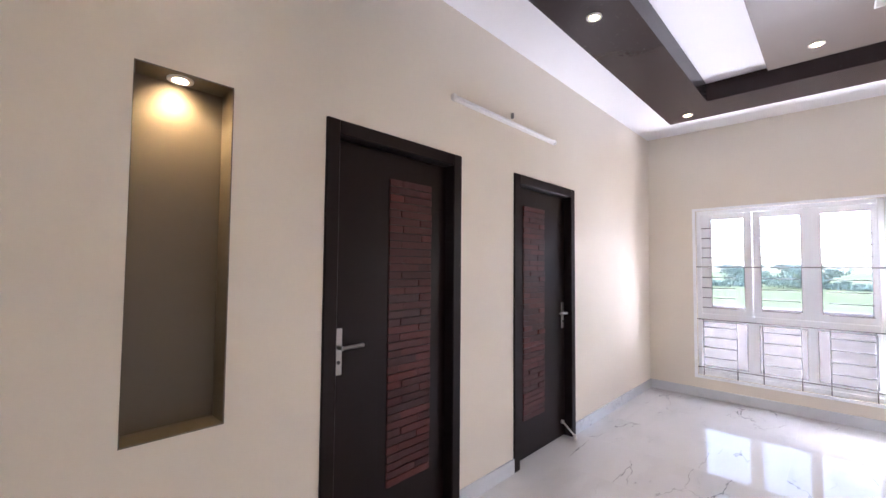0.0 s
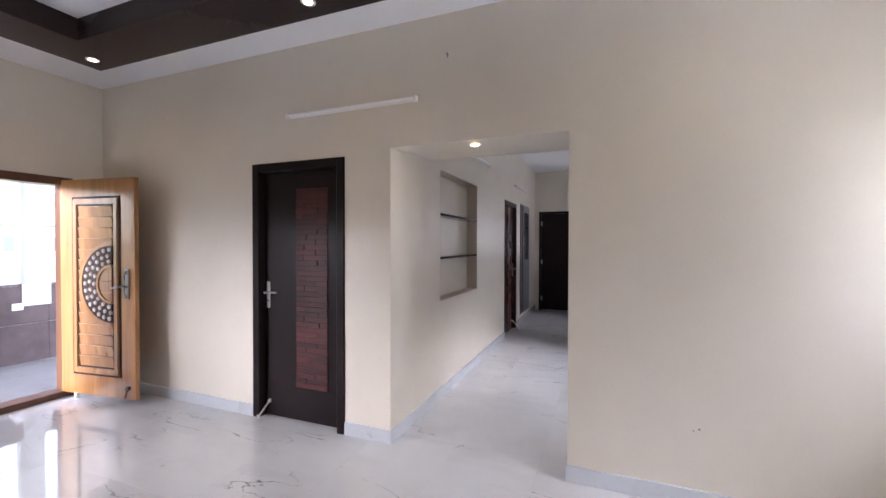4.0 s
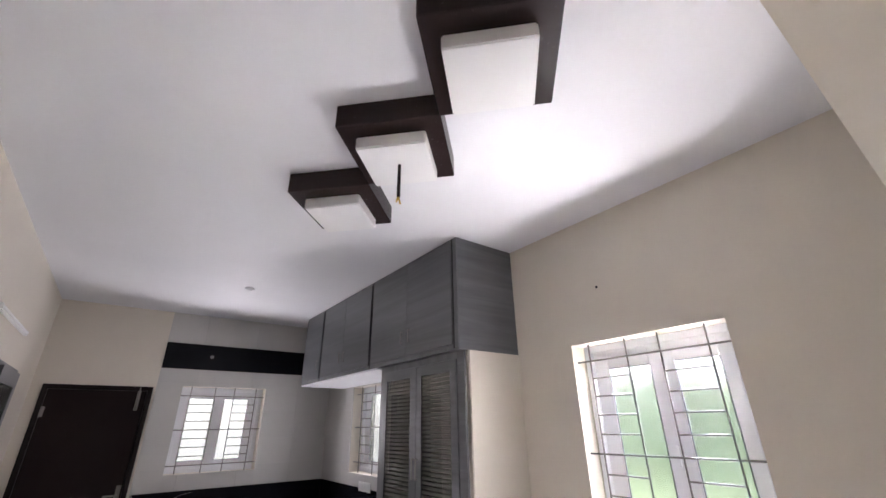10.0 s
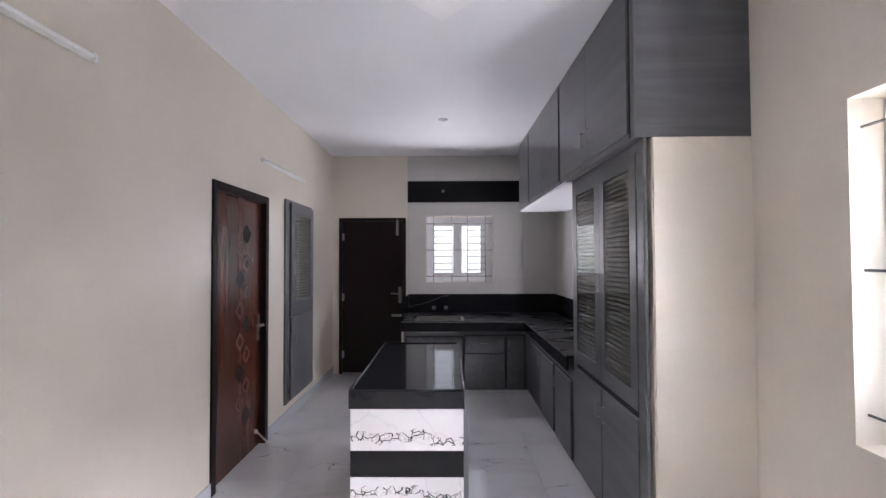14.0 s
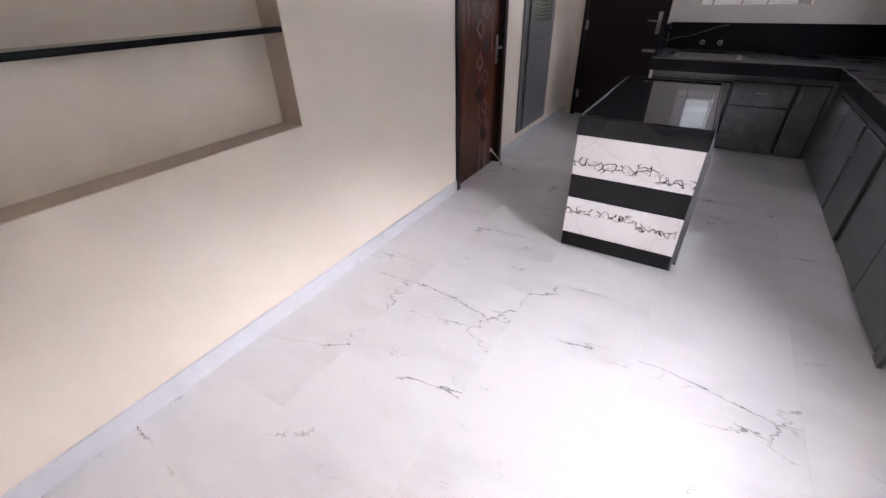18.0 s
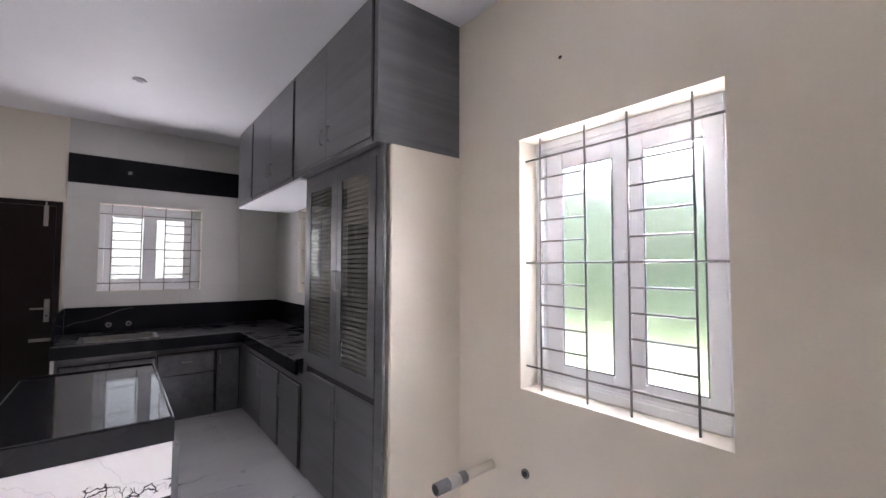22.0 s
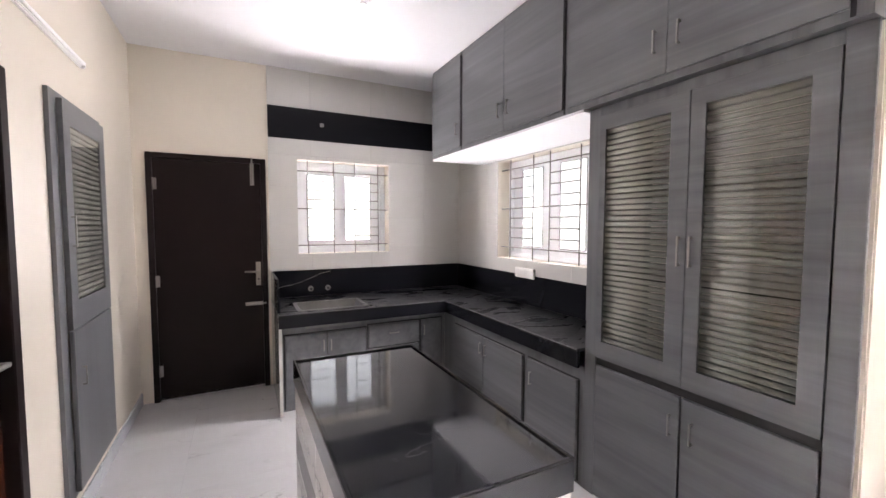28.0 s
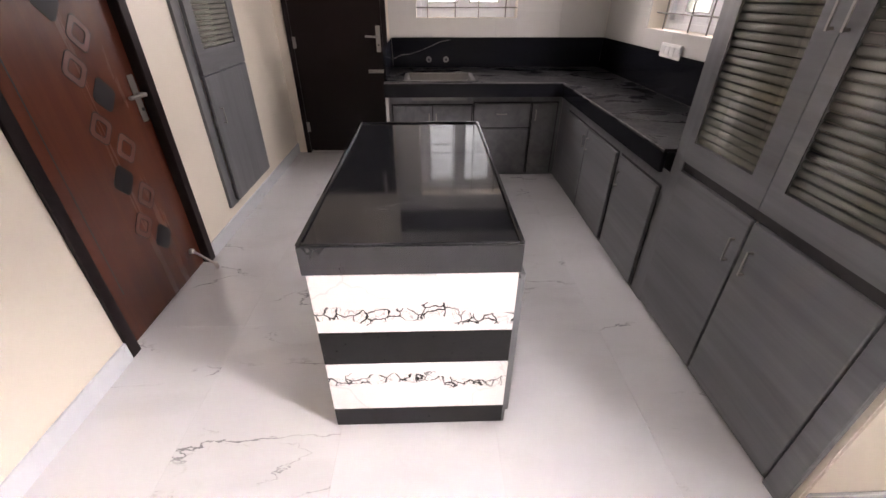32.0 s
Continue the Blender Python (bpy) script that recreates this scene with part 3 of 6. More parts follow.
sliding_window("window_2", "x", EAST, 1, W2, ((1.572, 1.808), (1.959, 2.228)), (1.016, 2.018), (1.576, 1.828, 2.03, 2.282), (1.003, 1.532, 2.064), 4, M_FROST, "white two-sash window with frosted glass in the dining wall")
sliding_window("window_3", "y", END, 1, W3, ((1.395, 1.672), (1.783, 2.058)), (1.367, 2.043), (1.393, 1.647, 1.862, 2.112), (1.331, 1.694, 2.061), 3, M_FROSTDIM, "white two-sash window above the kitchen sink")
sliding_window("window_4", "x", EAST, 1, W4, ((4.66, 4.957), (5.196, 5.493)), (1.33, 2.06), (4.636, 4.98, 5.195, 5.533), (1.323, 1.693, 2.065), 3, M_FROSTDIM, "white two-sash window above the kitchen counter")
sliding_window("window_5", "x", HALL_E, 1, W5, ((-1.075, -0.64), (-0.57, -0.135)), (1.016, 2.05), (-1.07, -0.65, -0.56, -0.14), (1.003, 1.532, 2.064), 4, M_CABGLASS, "white two-sash hall window with steel grille")

top = thing("window_1", "tall white six-light hall window with grille rods", "window")
tagged(top, kind="structure")
A1W, B1W = WEST - 0.03, WEST - 0.095
bm = bmesh.new()
ring(bm, "x", (W1[0] + 0.001, W1[1] - 0.001, W1[2] + 0.001, W1[3] - 0.001), (W1[0] + 0.045, W1[1] - 0.045, W1[2] + 0.045, W1[3] - 0.045), B1W, A1W)
wbox(bm, "x", W1[0] + 0.045, W1[1] - 0.045, B1W, A1W, 0.862, 0.925)
soften(bm, 0.004, 1)
part("window_frame", bm, M_UPVC, top)
for k, (a, b) in enumerate(((W1[0] + 0.0453, -3.7812), (-3.7808, -3.3202), (-3.3198, W1[1] - 0.0453))):
    p, q = ((-4.15, -3.849), (-3.714, -3.391), (-3.248, -2.906))[k]
    light(top, "x", -1, WEST - 0.040 - 0.016 * (k % 2), WEST - 0.062 - 0.016 * (k % 2), (a, b, 0.9253, W1[3] - 0.0453), (p, q, 1.0, 1.975), M_GLASS)
    p, q = ((-4.235, -3.836), (-3.735, -3.36), (-3.285, -2.885))[k]
    light(top, "x", -1, WEST - 0.048, WEST - 0.070, (a, b, W1[2] + 0.0453, 0.8617), (p, q, 0.345, 0.838), M_GLASS)
gr = thing("window_grille", "thin grey steel rod grille across the hall window", "grille", "window grilles")
GW1 = WEST - 0.012
rails(gr, "x", GW1, M_BARDARK, W1[0] - 0.002, W1[1] + 0.002, [0.33, 0.862, 1.447],
      [(-4.234, -3.925), (-3.705, -3.407), (-3.20, -2.90)],
      [0.445, 0.558, 0.669, 0.778, 0.996, 1.105, 1.214, 1.33, 1.549, 1.659, 1.768, 1.878], 1.05)
for u in (-4.234, -3.925, -3.705, -3.407, -3.20, -2.90):
    upright_rod(gr, "x", u, GW1 - 0.006, W1[2] - 0.001, 0.862, M_BARDARK)
bm = bmesh.new()
for a, b, c, d in ((W1[0] - 0.03, W1[1] + 0.03, W1[2] - 0.03, W1[2]), (W1[0] - 0.03, W1[1] + 0.03, W1[3], W1[3] + 0.025), (W1[0] - 0.03, W1[0], W1[2], W1[3]), (W1[1], W1[1] + 0.03, W1[2], W1[3])):
    wbox(bm, "x", a, b, WEST, WEST + 0.012, c, d)
part("window_architrave", bm, M_UPVC, top)

# ---- skirting ----
def skirting(axis, plane, side, runs, name):
    for a, b in runs:
        bm = bmesh.new()
        wbox(bm, axis, a, b, plane, plane + side * 0.012, 0.0, 0.1)
        soften(bm, 0.002, 1)
        structure(name, bm, M_SKIRT, "pale marble tile skirting along the wall foot", "skirting")


skirting("x", WEST, 1, [(HALL_S + 0.012, MD[0] - 0.01), (MD[1] + 0.01, -0.012)], "baseboard_west")
skirting("y", HALL_S, 1, [(WEST, D2[0]), (D2[1], D1[0]), (D1[1], HALL_E)], "baseboard_south")
skirting("y", 0.0, -1, [(WEST, D3[0]), (D3[1], -0.0), (OPEN[1], HALL_E)], "baseboard_north")
skirting("x", 0.0, 1, [(-0.012, PD[0]), (PD[1], END)], "baseboard_passage")
skirting("x", OPEN[1], -1, [(-0.012, 0.192)], "baseboard_jamb")
skirting("y", 0.18, 1, [(OPEN[1], EAST)], "baseboard_dining")
skirting("x", EAST, -1, [(0.192, 2.83)], "baseboard_east")
skirting("y", 2.842, -1, [(2.585, EAST)], "baseboard_pier")


# ---- hall doors ----
unit = bpy.data.meshes.new("strip")
bm = bmesh.new()
box(bm, -0.5, 0.5, -0.5, 0.5, -0.5, 0.5)
bmesh.ops.bevel(bm, geom=bm.edges[:], offset=0.06, segments=1, affect="EDGES")
finish(bm)
bm.to_mesh(unit)
bm.free()
unit.materials.append(M_BRICK)


def lever_handle(parent, axis, u, w, room, z, toward):
    """Backplate, keyhole and lever; room: sign of the side it faces; toward: sign along u."""
    bm = bmesh.new()
    wbox(bm, axis, u - 0.021, u + 0.021, w, w + room * 0.008, z - 0.13, z + 0.09)
    soften(bm, 0.004, 1)
    h = part("handle_plate", bm, M_CHROME, parent, "brushed steel door handle plate")
    bm = bmesh.new()
    rod(bm, wpt(axis, u, w + room * 0.006, z), wpt(axis, u, w + room * 0.05, z), 0.010, 10)
    rod(bm, wpt(axis, u, w + room * 0.045, z), wpt(axis, u + toward * 0.115, w + room * 0.045, z + 0.004), 0.009, 10)
    part("lever", bm, M_CHROME, h)
    bm = bmesh.new()
    rod(bm, wpt(axis, u, w + room * 0.007, z - 0.07), wpt(axis, u, w + room * 0.012, z - 0.07), 0.009, 10)
    part("keyhole", bm, M_DARKMETAL, h)
    return h


def door_stop(parent, axis, u, w, room, z, lean):
    bm = bmesh.new()
    rod(bm, wpt(axis, u, w, z), wpt(axis, u, w + room * 0.02, z), 0.016, 10)
    rod(bm, wpt(axis, u, w + room * 0.015, z), wpt(axis, u + lean * 0.05, w + room * 0.11, 0.03), 0.007, 8)
    rod(bm, wpt(axis, u + lean * 0.05, w + room * 0.11, 0.045), wpt(axis, u + lean * 0.05, w + room * 0.11, 0.002), 0.012, 10)
    part("door_stop", bm, M_FOIL, parent, "steel kick-down door stop")


def door_frame(top, axis, u0, u1, w, room, h, fw, material, depth=0.12, proud=0.012):
    bm = bmesh.new()
    a, b = w + room * proud, w - room * depth
    wbox(bm, axis, u0, u0 + fw, a, b, 0.0, h)
    wbox(bm, axis, u1 - fw, u1, a, b, 0.0, h)
    wbox(bm, axis, u0 + fw, u1 - fw, a, b, h - fw, h)
    soften(bm, 0.004, 1)
    part("door_frame", bm, material, top)


def brick_door(name, axis, u0, u1, w, room, hinge, label):
    """Dark flush door with a strip of small red-brown bricks; hinge: +1 when hung on the u1 side."""
    top = thing(name, label, "door")
    tagged(top, kind="structure")
    door_frame(top, axis, u0 + 0.001, u1 - 0.001, w, room, 2.099, 0.068, M_BROWN)
    la, lb = w - room * 0.055, w - room * 0.092
    bm = bmesh.new()
    wbox(bm, axis, u0 + 0.071, u1 - 0.071, la, lb, 0.008, 2.028)
    soften(bm, 0.003, 1)
    leaf = part("door_leaf", bm, M_LEAF, top)
    width = u1 - u0
    c = (u0 + u1) / 2 + hinge * 0.105
    sw = 0.31
    z, row = 0.28, 0
    rng = random.Random(sum(ord(k) for k in name))
    while z < 1.85:
        h = 0.0413
        row += 1
        cuts = [c - sw / 2, c + sw / 2]
        cuts.insert(1, c + (0.06 if row % 2 else -0.06) + rng.uniform(-0.02, 0.02))
        for a, b in zip(cuts, cuts[1:]):
            ob = new("brick", unit)
            d = rng.uniform(0.004, 0.012)
            ob.location = wpt(axis, (a + b) / 2, la + room * d / 2, z + h / 2)
            ob.scale = (d, b - a - 0.003, h - 0.005) if axis == "x" else (b - a - 0.003, d, h - 0.005)
            ob.parent = leaf
        z += h
    uh = u0 + 0.115 if hinge > 0 else u1 - 0.115
    lever_handle(leaf, axis, uh, la, room, 1.04, hinge)
    door_stop(leaf, axis, u0 + 0.13 if hinge > 0 else u1 - 0.13, la, room, 0.13, -hinge * 0.5)
    return top


brick_door("door_1", "y", D1[0], D1[1], HALL_S, 1, -1, "dark brown flush door with a red-brown brick strip")
brick_door("door_2", "y", D2[0], D2[1], HALL_S, 1, 1, "dark brown door with brick strip near the hall window")
brick_door("door_3", "y", D3[0], D3[1], 0.0, -1, 1, "dark brown door with brick strip beside the passage")

# ---- red inlaid door ----
top = thing("door_4", "red-brown wooden door with dark diamond inlays in the dining wall", "door")
tagged(top, kind="structure")
door_frame(top, "x", PD[0] + 0.001, PD[1] - 0.001, 0.0, 1, PD[3] - 0.001, 0.06, M_BROWN, 0.12)
bm = bmesh.new()
wbox(bm, "x", PD[0] + 0.064, PD[1] - 0.064, -0.035, -0.072, 0.008, PD[3] - 0.064)
leaf = part("door_leaf", bm, M_REDWOOD, top)
bm = bmesh.new()
wbox(bm, "x", PD[0] + 0.066, PD[0] + 0.155, -0.029, -0.036, 0.012, PD[3] - 0.07)
soften(bm, 0.003, 1)
part("stile", bm, M_REDWOOD, leaf)
bm = bmesh.new()
wbox(bm, "x", PD[0] + 0.157, PD[0] + 0.164, -0.0335, -0.036, 0.25, PD[3] - 0.15)
part("groove", bm, M_INLAY, leaf)


def diamond(cy, cz, r, x0, x1, hole=0.0, corner=0.42):
    """A square on its point with rounded corners, or a ring of it."""
    bm = bmesh.new()

    def outline(rad):
        pts = []
        for k in range(4):
            a = math.pi / 2 * k
            tip = Vector((math.cos(a), math.sin(a))) * rad
            for s in (-1, -0.5, 0.5, 1):
                nxt = Vector((math.cos(a + s / abs(s) * math.pi / 2), math.sin(a + s / abs(s) * math.pi / 2))) * rad
                f = corner * 0.5 * abs(s)
                p = tip.lerp(nxt, f)
                if abs(s) == 0.5:
                    p = p * 0.965
                pts.append(p)
        return pts
    out = outline(r)
    rows = [[bm.verts.new((x, cy + p.x * 0.92, cz + p.y)) for p in out] for x in (x0, x1)]
    n = len(out)
    if hole:
        inn = outline(hole)
        rin = [[bm.verts.new((x, cy + p.x * 0.92, cz + p.y)) for p in inn] for x in (x0, x1)]
        for i in range(n):
            j = (i + 1) % n
            bm.faces.new((rows[0][i], rows[0][j], rows[1][j], rows[1][i]))
            bm.faces.new((rin[0][i], rin[1][i], rin[1][j], rin[0][j]))
            for k in (0, 1):
                bm.faces.new((rows[k][i], rows[k][j], rin[k][j], rin[k][i]))
    else:
        for i in range(n):
            j = (i + 1) % n
            bm.faces.new((rows[0][i], rows[0][j], rows[1][j], rows[1][i]))
        bm.faces.new(rows[0])
        bm.faces.new(rows[1][::-1])
    return bm


for i in range(13):
    cy, cz = (4.125 if i % 2 == 0 else 4.025), 0.335 + 0.1205 * i
    if i % 3 == 0:
        part("dark_inlay", diamond(cy, cz, 0.083, -0.040, -0.0335), M_INLAY, leaf, "dark diamond inlay")
    else:
        part("ring_inlay", diamond(cy, cz, 0.083, -0.040, -0.0337, 0.078), M_INLAY, leaf)
        part("ring_band", diamond(cy, cz, 0.0775, -0.040, -0.0335, 0.0465), M_RING, leaf, "paler brown diamond band")
        part("ring_inlay", diamond(cy, cz, 0.046, -0.040, -0.0337, 0.041), M_INLAY, leaf)
lever_handle(leaf, "x", PD[1] - 0.105, -0.035, 1, 1.02, -1)
door_stop(leaf, "x", PD[1] - 0.15, -0.035, 1, 0.14, 0.5)

# ---- back door ----
top = thing("door_5", "plain near-black wooden back door beside the sink counter", "door")
tagged(top, kind="structure")
door_frame(top, "y", KD[0] + 0.001, KD[1] - 0.001, END, -1, KD[3] - 0.001, 0.045, M_BROWN, 0.1, 0.02)
bm = bmesh.new()
wbox(bm, "y", KD[0] + 0.048, KD[1] - 0.048, END - 0.012, END + 0.024, 0.02, KD[3] - 0.048)
soften(bm, 0.003, 1)
leaf = part("door_leaf", bm, M_LEAF, top)
lever_handle(leaf, "y", 0.93, END - 0.012, -1, 1.10, -1)
rng = random.Random(21)
for k in range(16):
    u = 0.16 + 0.05 * k + rng.uniform(-0.02, 0.02)
    wdt, hgt = rng.uniform(0.008, 0.03), rng.uniform(0.004, 0.014)
    bm = bmesh.new()
    box(bm, u, u + wdt, END - 0.0128, END - 0.0119, 0.0235, 0.0235 + hgt)
    part("paint_flake", bm, M_WORN, leaf)
for z in (0.27, 1.05, 1.88):
    bm = bmesh.new()
    rod(bm, (KD[0] + 0.05, END - 0.017, z - 0.05), (KD[0] + 0.05, END - 0.017, z + 0.05), 0.007, 8)
    wbox(bm, "y", KD[0] + 0.05, KD[0] + 0.075, END - 0.016, END - 0.011, z - 0.048, z + 0.048)
    part("hinge", bm, M_CHROME, leaf)
for u, z, tall in ((0.895, 1.995, True), (0.905, 0.80, False)):
    bm = bmesh.new()
    if tall:
        wbox(bm, "y", u - 0.017, u + 0.017, END - 0.018, END - 0.012, z - 0.1, z + 0.1)
        rod(bm, (u, END - 0.024, z - 0.09), (u, END - 0.024, z + 0.14), 0.007, 8)
        rod(bm, (u, END - 0.024, z - 0.02), (u, END - 0.05, z - 0.02), 0.005, 8)
    else:
        wbox(bm, "y", u - 0.09, u + 0.06, END - 0.018, END - 0.012, z - 0.016, z + 0.016)
        rod(bm, (u - 0.085, END - 0.024, z), (u + 0.09, END - 0.024, z), 0.007, 8)
        rod(bm, (u - 0.02, END - 0.024, z), (u - 0.02, END - 0.05, z), 0.005, 8)
    part("bolt", bm, M_CHROME, leaf)


# ---- main door ----
top = thing("door_6", "brown teak main door frame with a fixed glass sidelight", "door frame")
tagged(top, kind="structure")
bm = bmesh.new()
y0, y1, h = MD[0], MD[1], MD[3]
for a, b in ((y0, y0 + 0.045), (-1.318, -1.25), (y1 - 0.07, y1)):
    box(bm, WEST - 0.15, WEST + 0.015, a, b, 0.0, h)
box(bm, WEST - 0.15, WEST + 0.015, y0 + 0.045, -1.318, h - 0.075, h)
box(bm, WEST - 0.15, WEST + 0.015, -1.25, y1 - 0.07, h - 0.075, h)
box(bm, WEST - 0.15, WEST + 0.015, y0 + 0.045, -1.318, 0.0, 0.085)
box(bm, WEST - 0.15, WEST + 0.015, -1.25, y1 - 0.07, 0.0, 0.055)
soften(bm, 0.004, 1)
part("door_frame", bm, M_TEAKDARK, top)
bm = bmesh.new()
box(bm, WEST - 0.07, WEST - 0.064, y0 + 0.046, -1.319, 0.086, h - 0.076)
pane = part("sidelight_pane", bm, glass("tinted_glass", (0.35, 0.46, 0.52), 0.0), top)
pane.visible_shadow = False
door = thing("main_door", "golden teak main door with carved crescent, standing open", "door", at=(-3.30, -0.358, 0.0))
door.rotation_euler = (0, 0, radians(7))
LW, LH = 0.895, 2.03
bm = bmesh.new()
box(bm, 0, LW, 0.0, 0.04, 0.055, LH)
soften(bm, 0.004, 1)
part("door_leaf", bm, M_TEAK, door)


def frame_strip(bm, u0, u1, z0, z1, w, y0, y1):
    for a, b, c, d in ((u0, u1, z0, z0 + w), (u0, u1, z1 - w, z1), (u0, u0 + w, z0 + w, z1 - w), (u1 - w, u1, z0 + w, z1 - w)):
        box(bm, a, b, y0, y1, c, d)


PU0, PU1, PZ0, PZ1 = 0.16, 0.735, 0.24, 1.87
bm = bmesh.new()
frame_strip(bm, PU0, PU1, PZ0, PZ1, 0.018, -0.006, 0.001)
part("outer_groove", bm, M_TEAKGROOVE, door)
bm = bmesh.new()
frame_strip(bm, PU0 + 0.02, PU1 - 0.02, PZ0 + 0.02, PZ1 - 0.02, 0.05, -0.018, 0.001)
soften(bm, 0.006, 2)
part("moulding", bm, M_TEAK, door)
bm = bmesh.new()
frame_strip(bm, PU0 + 0.071, PU1 - 0.071, PZ0 + 0.071, PZ1 - 0.071, 0.014, -0.005, 0.001)
part("inner_groove", bm, M_TEAKGROOVE, door)
n = 15
for i in range(n):
    za = PZ0 + 0.088 + (PZ1 - PZ0 - 0.176) * i / n
    zb = PZ0 + 0.088 + (PZ1 - PZ0 - 0.176) * (i + 1) / n
    bm = bmesh.new()
    vs = box(bm, PU0 + 0.086, PU1 - 0.086, -0.004, 0.001, za + 0.0008, zb - 0.0008)
    for v in vs:
        if v.co.y < 0 and v.co.z > (za + zb) / 2:
            v.co.y = -0.014
    soften(bm, 0.0025, 2)
    slat = part("slat", bm, M_TEAK, door)
    # pale rod painted as the highlight along the slat's top edge
    bm = bmesh.new()
    rod(bm, (PU0 + 0.087, -0.015, zb - 0.003), (PU1 - 0.087, -0.015, zb - 0.003), 0.0052, 6)
    part("edge_glint", bm, M_SLATGLINT, slat)


def crescent(r0, r1, y0, y1, cu, cz, a0, a1, n=28):
    bm = bmesh.new()
    ring = []
    for i in range(n + 1):
        a = a0 + (a1 - a0) * i / n
        ring.append([bm.verts.new((cu + r * math.cos(a), y, cz + r * math.sin(a))) for r, y in ((r0, y0), (r1, y0), (r1, y1), (r0, y1))])
    for p, q in zip(ring, ring[1:]):
        for k in range(4):
            bm.faces.new((p[k], p[(k + 1) % 4], q[(k + 1) % 4], q[k]))
    bm.faces.new(ring[0])
    bm.faces.new(ring[-1][::-1])
    return bm


CU, CZ = 0.65, 1.08
A0, A1 = radians(88), radians(272)
crescent_ob = part("crescent", crescent(0.175, 0.345, -0.022, 0.001, CU, CZ, A0, A1), M_TEAKGROOVE, door, "dark carved crescent band")
part("crescent_rim", crescent(0.345, 0.375, -0.028, 0.001, CU, CZ, A0, A1), M_TEAK, door)
part("crescent_rim", crescent(0.150, 0.175, -0.028, 0.001, CU, CZ, A0, A1), M_TEAK, door)
part("half_boss", crescent(0.0005, 0.150, -0.018, 0.001, CU, CZ, A0, A1), M_TEAK, door)
stud = bpy.data.meshes.new("stud")
bm = bmesh.new()
bmesh.ops.create_icosphere(bm, subdivisions=1, radius=0.021)
for f in bm.faces:
    f.smooth = True
bm.to_mesh(stud)
bm.free()
stud.materials.append(M_STUD)
for row, r in enumerate((0.205, 0.255, 0.310)):
    m = (9, 12, 15)[row]
    for i in range(m):
        a = A0 + (A1 - A0) * (i + 0.5 + 0.25 * (row % 2)) / m
        ob = new("stud", stud)
        ob.location = (CU + r * math.cos(a), -0.022, CZ + r * math.sin(a))
        ob.scale = (1.1, 0.6, 1.1)
        ob.parent = crescent_ob
bm = bmesh.new()
box(bm, LW - 0.115, LW - 0.06, -0.010, 0.001, 0.95, 1.22)
soften(bm, 0.004, 1)
hp = part("handle_plate", bm, M_CHROME, door, "ornate steel handle plate")
bm = bmesh.new()
rod(bm, (LW - 0.088, -0.008, 1.06), (LW - 0.088, -0.05, 1.06), 0.011)
rod(bm, (LW - 0.088, -0.046, 1.07), (LW - 0.21, -0.046, 1.05), 0.009)
part("lever", bm, M_CHROME, hp)
bm = bmesh.new()
for a, b in ((1.20, 1.16), (1.16, 1.08), (1.08, 1.0), (1.0, 0.96)):
    rod(bm, (LW - 0.088, -0.03 if 0.97 < a < 1.19 else -0.008, a), (LW - 0.088, -0.03 if 0.97 < b < 1.19 else -0.008, b), 0.008)
part("pull", bm, M_CHROME, hp)
bm = bmesh.new()
rod(bm, (LW - 0.07, -0.004, 0.16), (LW - 0.07, -0.03, 0.16), 0.02)
rod(bm, (LW - 0.07, -0.02, 0.16), (LW - 0.06, -0.05, 0.09), 0.009)
part("door_stop", bm, M_TEAKDARK, door)
bm = bmesh.new()
rod(bm, (0.16, 0.02, 0.055), (0.16, 0.02, 0.0), 0.018)
part("foot_block", bm, M_PLASTIC, door)

# ---- hall niche ----
bm = bmesh.new()
d0, d1 = HALL_S - 0.115, HALL_S + 0.0015
box(bm, HN[0], HN[1], HALL_S - 0.2, d0, HN[2], HN[3])
niche = structure("niche_back", bm, M_NICHE, "dark olive-brown painted niche in the hall wall", "niche")
for nm, b in (("niche_sill", (HN[0], HN[1], d0, d1, HN[2], HN[2] + 0.004)), ("niche_head", (HN[0], HN[1], d0, d1, HN[3] - 0.004, HN[3])),
              ("niche_side", (HN[0], HN[0] + 0.004, d0, d1, HN[2] + 0.004, HN[3] - 0.004)), ("niche_side", (HN[1] - 0.004, HN[1], d0, d1, HN[2] + 0.004, HN[3] - 0.004))):
    bm = bmesh.new()
    box(bm, *b)
    part(nm, bm, M_NICHE, niche)


# ---- lights ----
def downlight(at, r=0.042, label="round recessed downlight with a warm lit lens"):
    top = thing("downlight", label, "downlight", "recessed downlights", at)
    bm = bmesh.new()
    disc_ring(bm, (0, 0), r * 0.58, r, -0.006, 0.0)
    part("trim_ring", bm, M_PLASTIC, top)
    bm = bmesh.new()
    disc_ring(bm, (0, 0), 0.0005, r * 0.57, -0.003, 0.0)
    part("lens", bm, M_LIGHT, top)
    return top


BZ = 2.845
first = downlight((-2.2, -0.665, BZ - 0.001))
for x, y in ((-2.2, -2.382), (-2.2, -4.10), (-0.17, -0.665), (-0.17, -4.10), (1.86, -0.665), (1.86, -2.382), (1.86, -4.10),
             (-1.39, -3.20), (-1.39, -1.53), (1.05, -3.20), (1.05, -1.53)):
    copy_thing(first, Matrix.Translation((x, y, BZ - 0.001)))
copy_thing(first, Matrix.Translation((0.588, 0.13, LOFT_Z - 0.001)))
copy_thing(first, Matrix.Translation((1.655, HALL_S - 0.055, HN[3] - 0.005)))


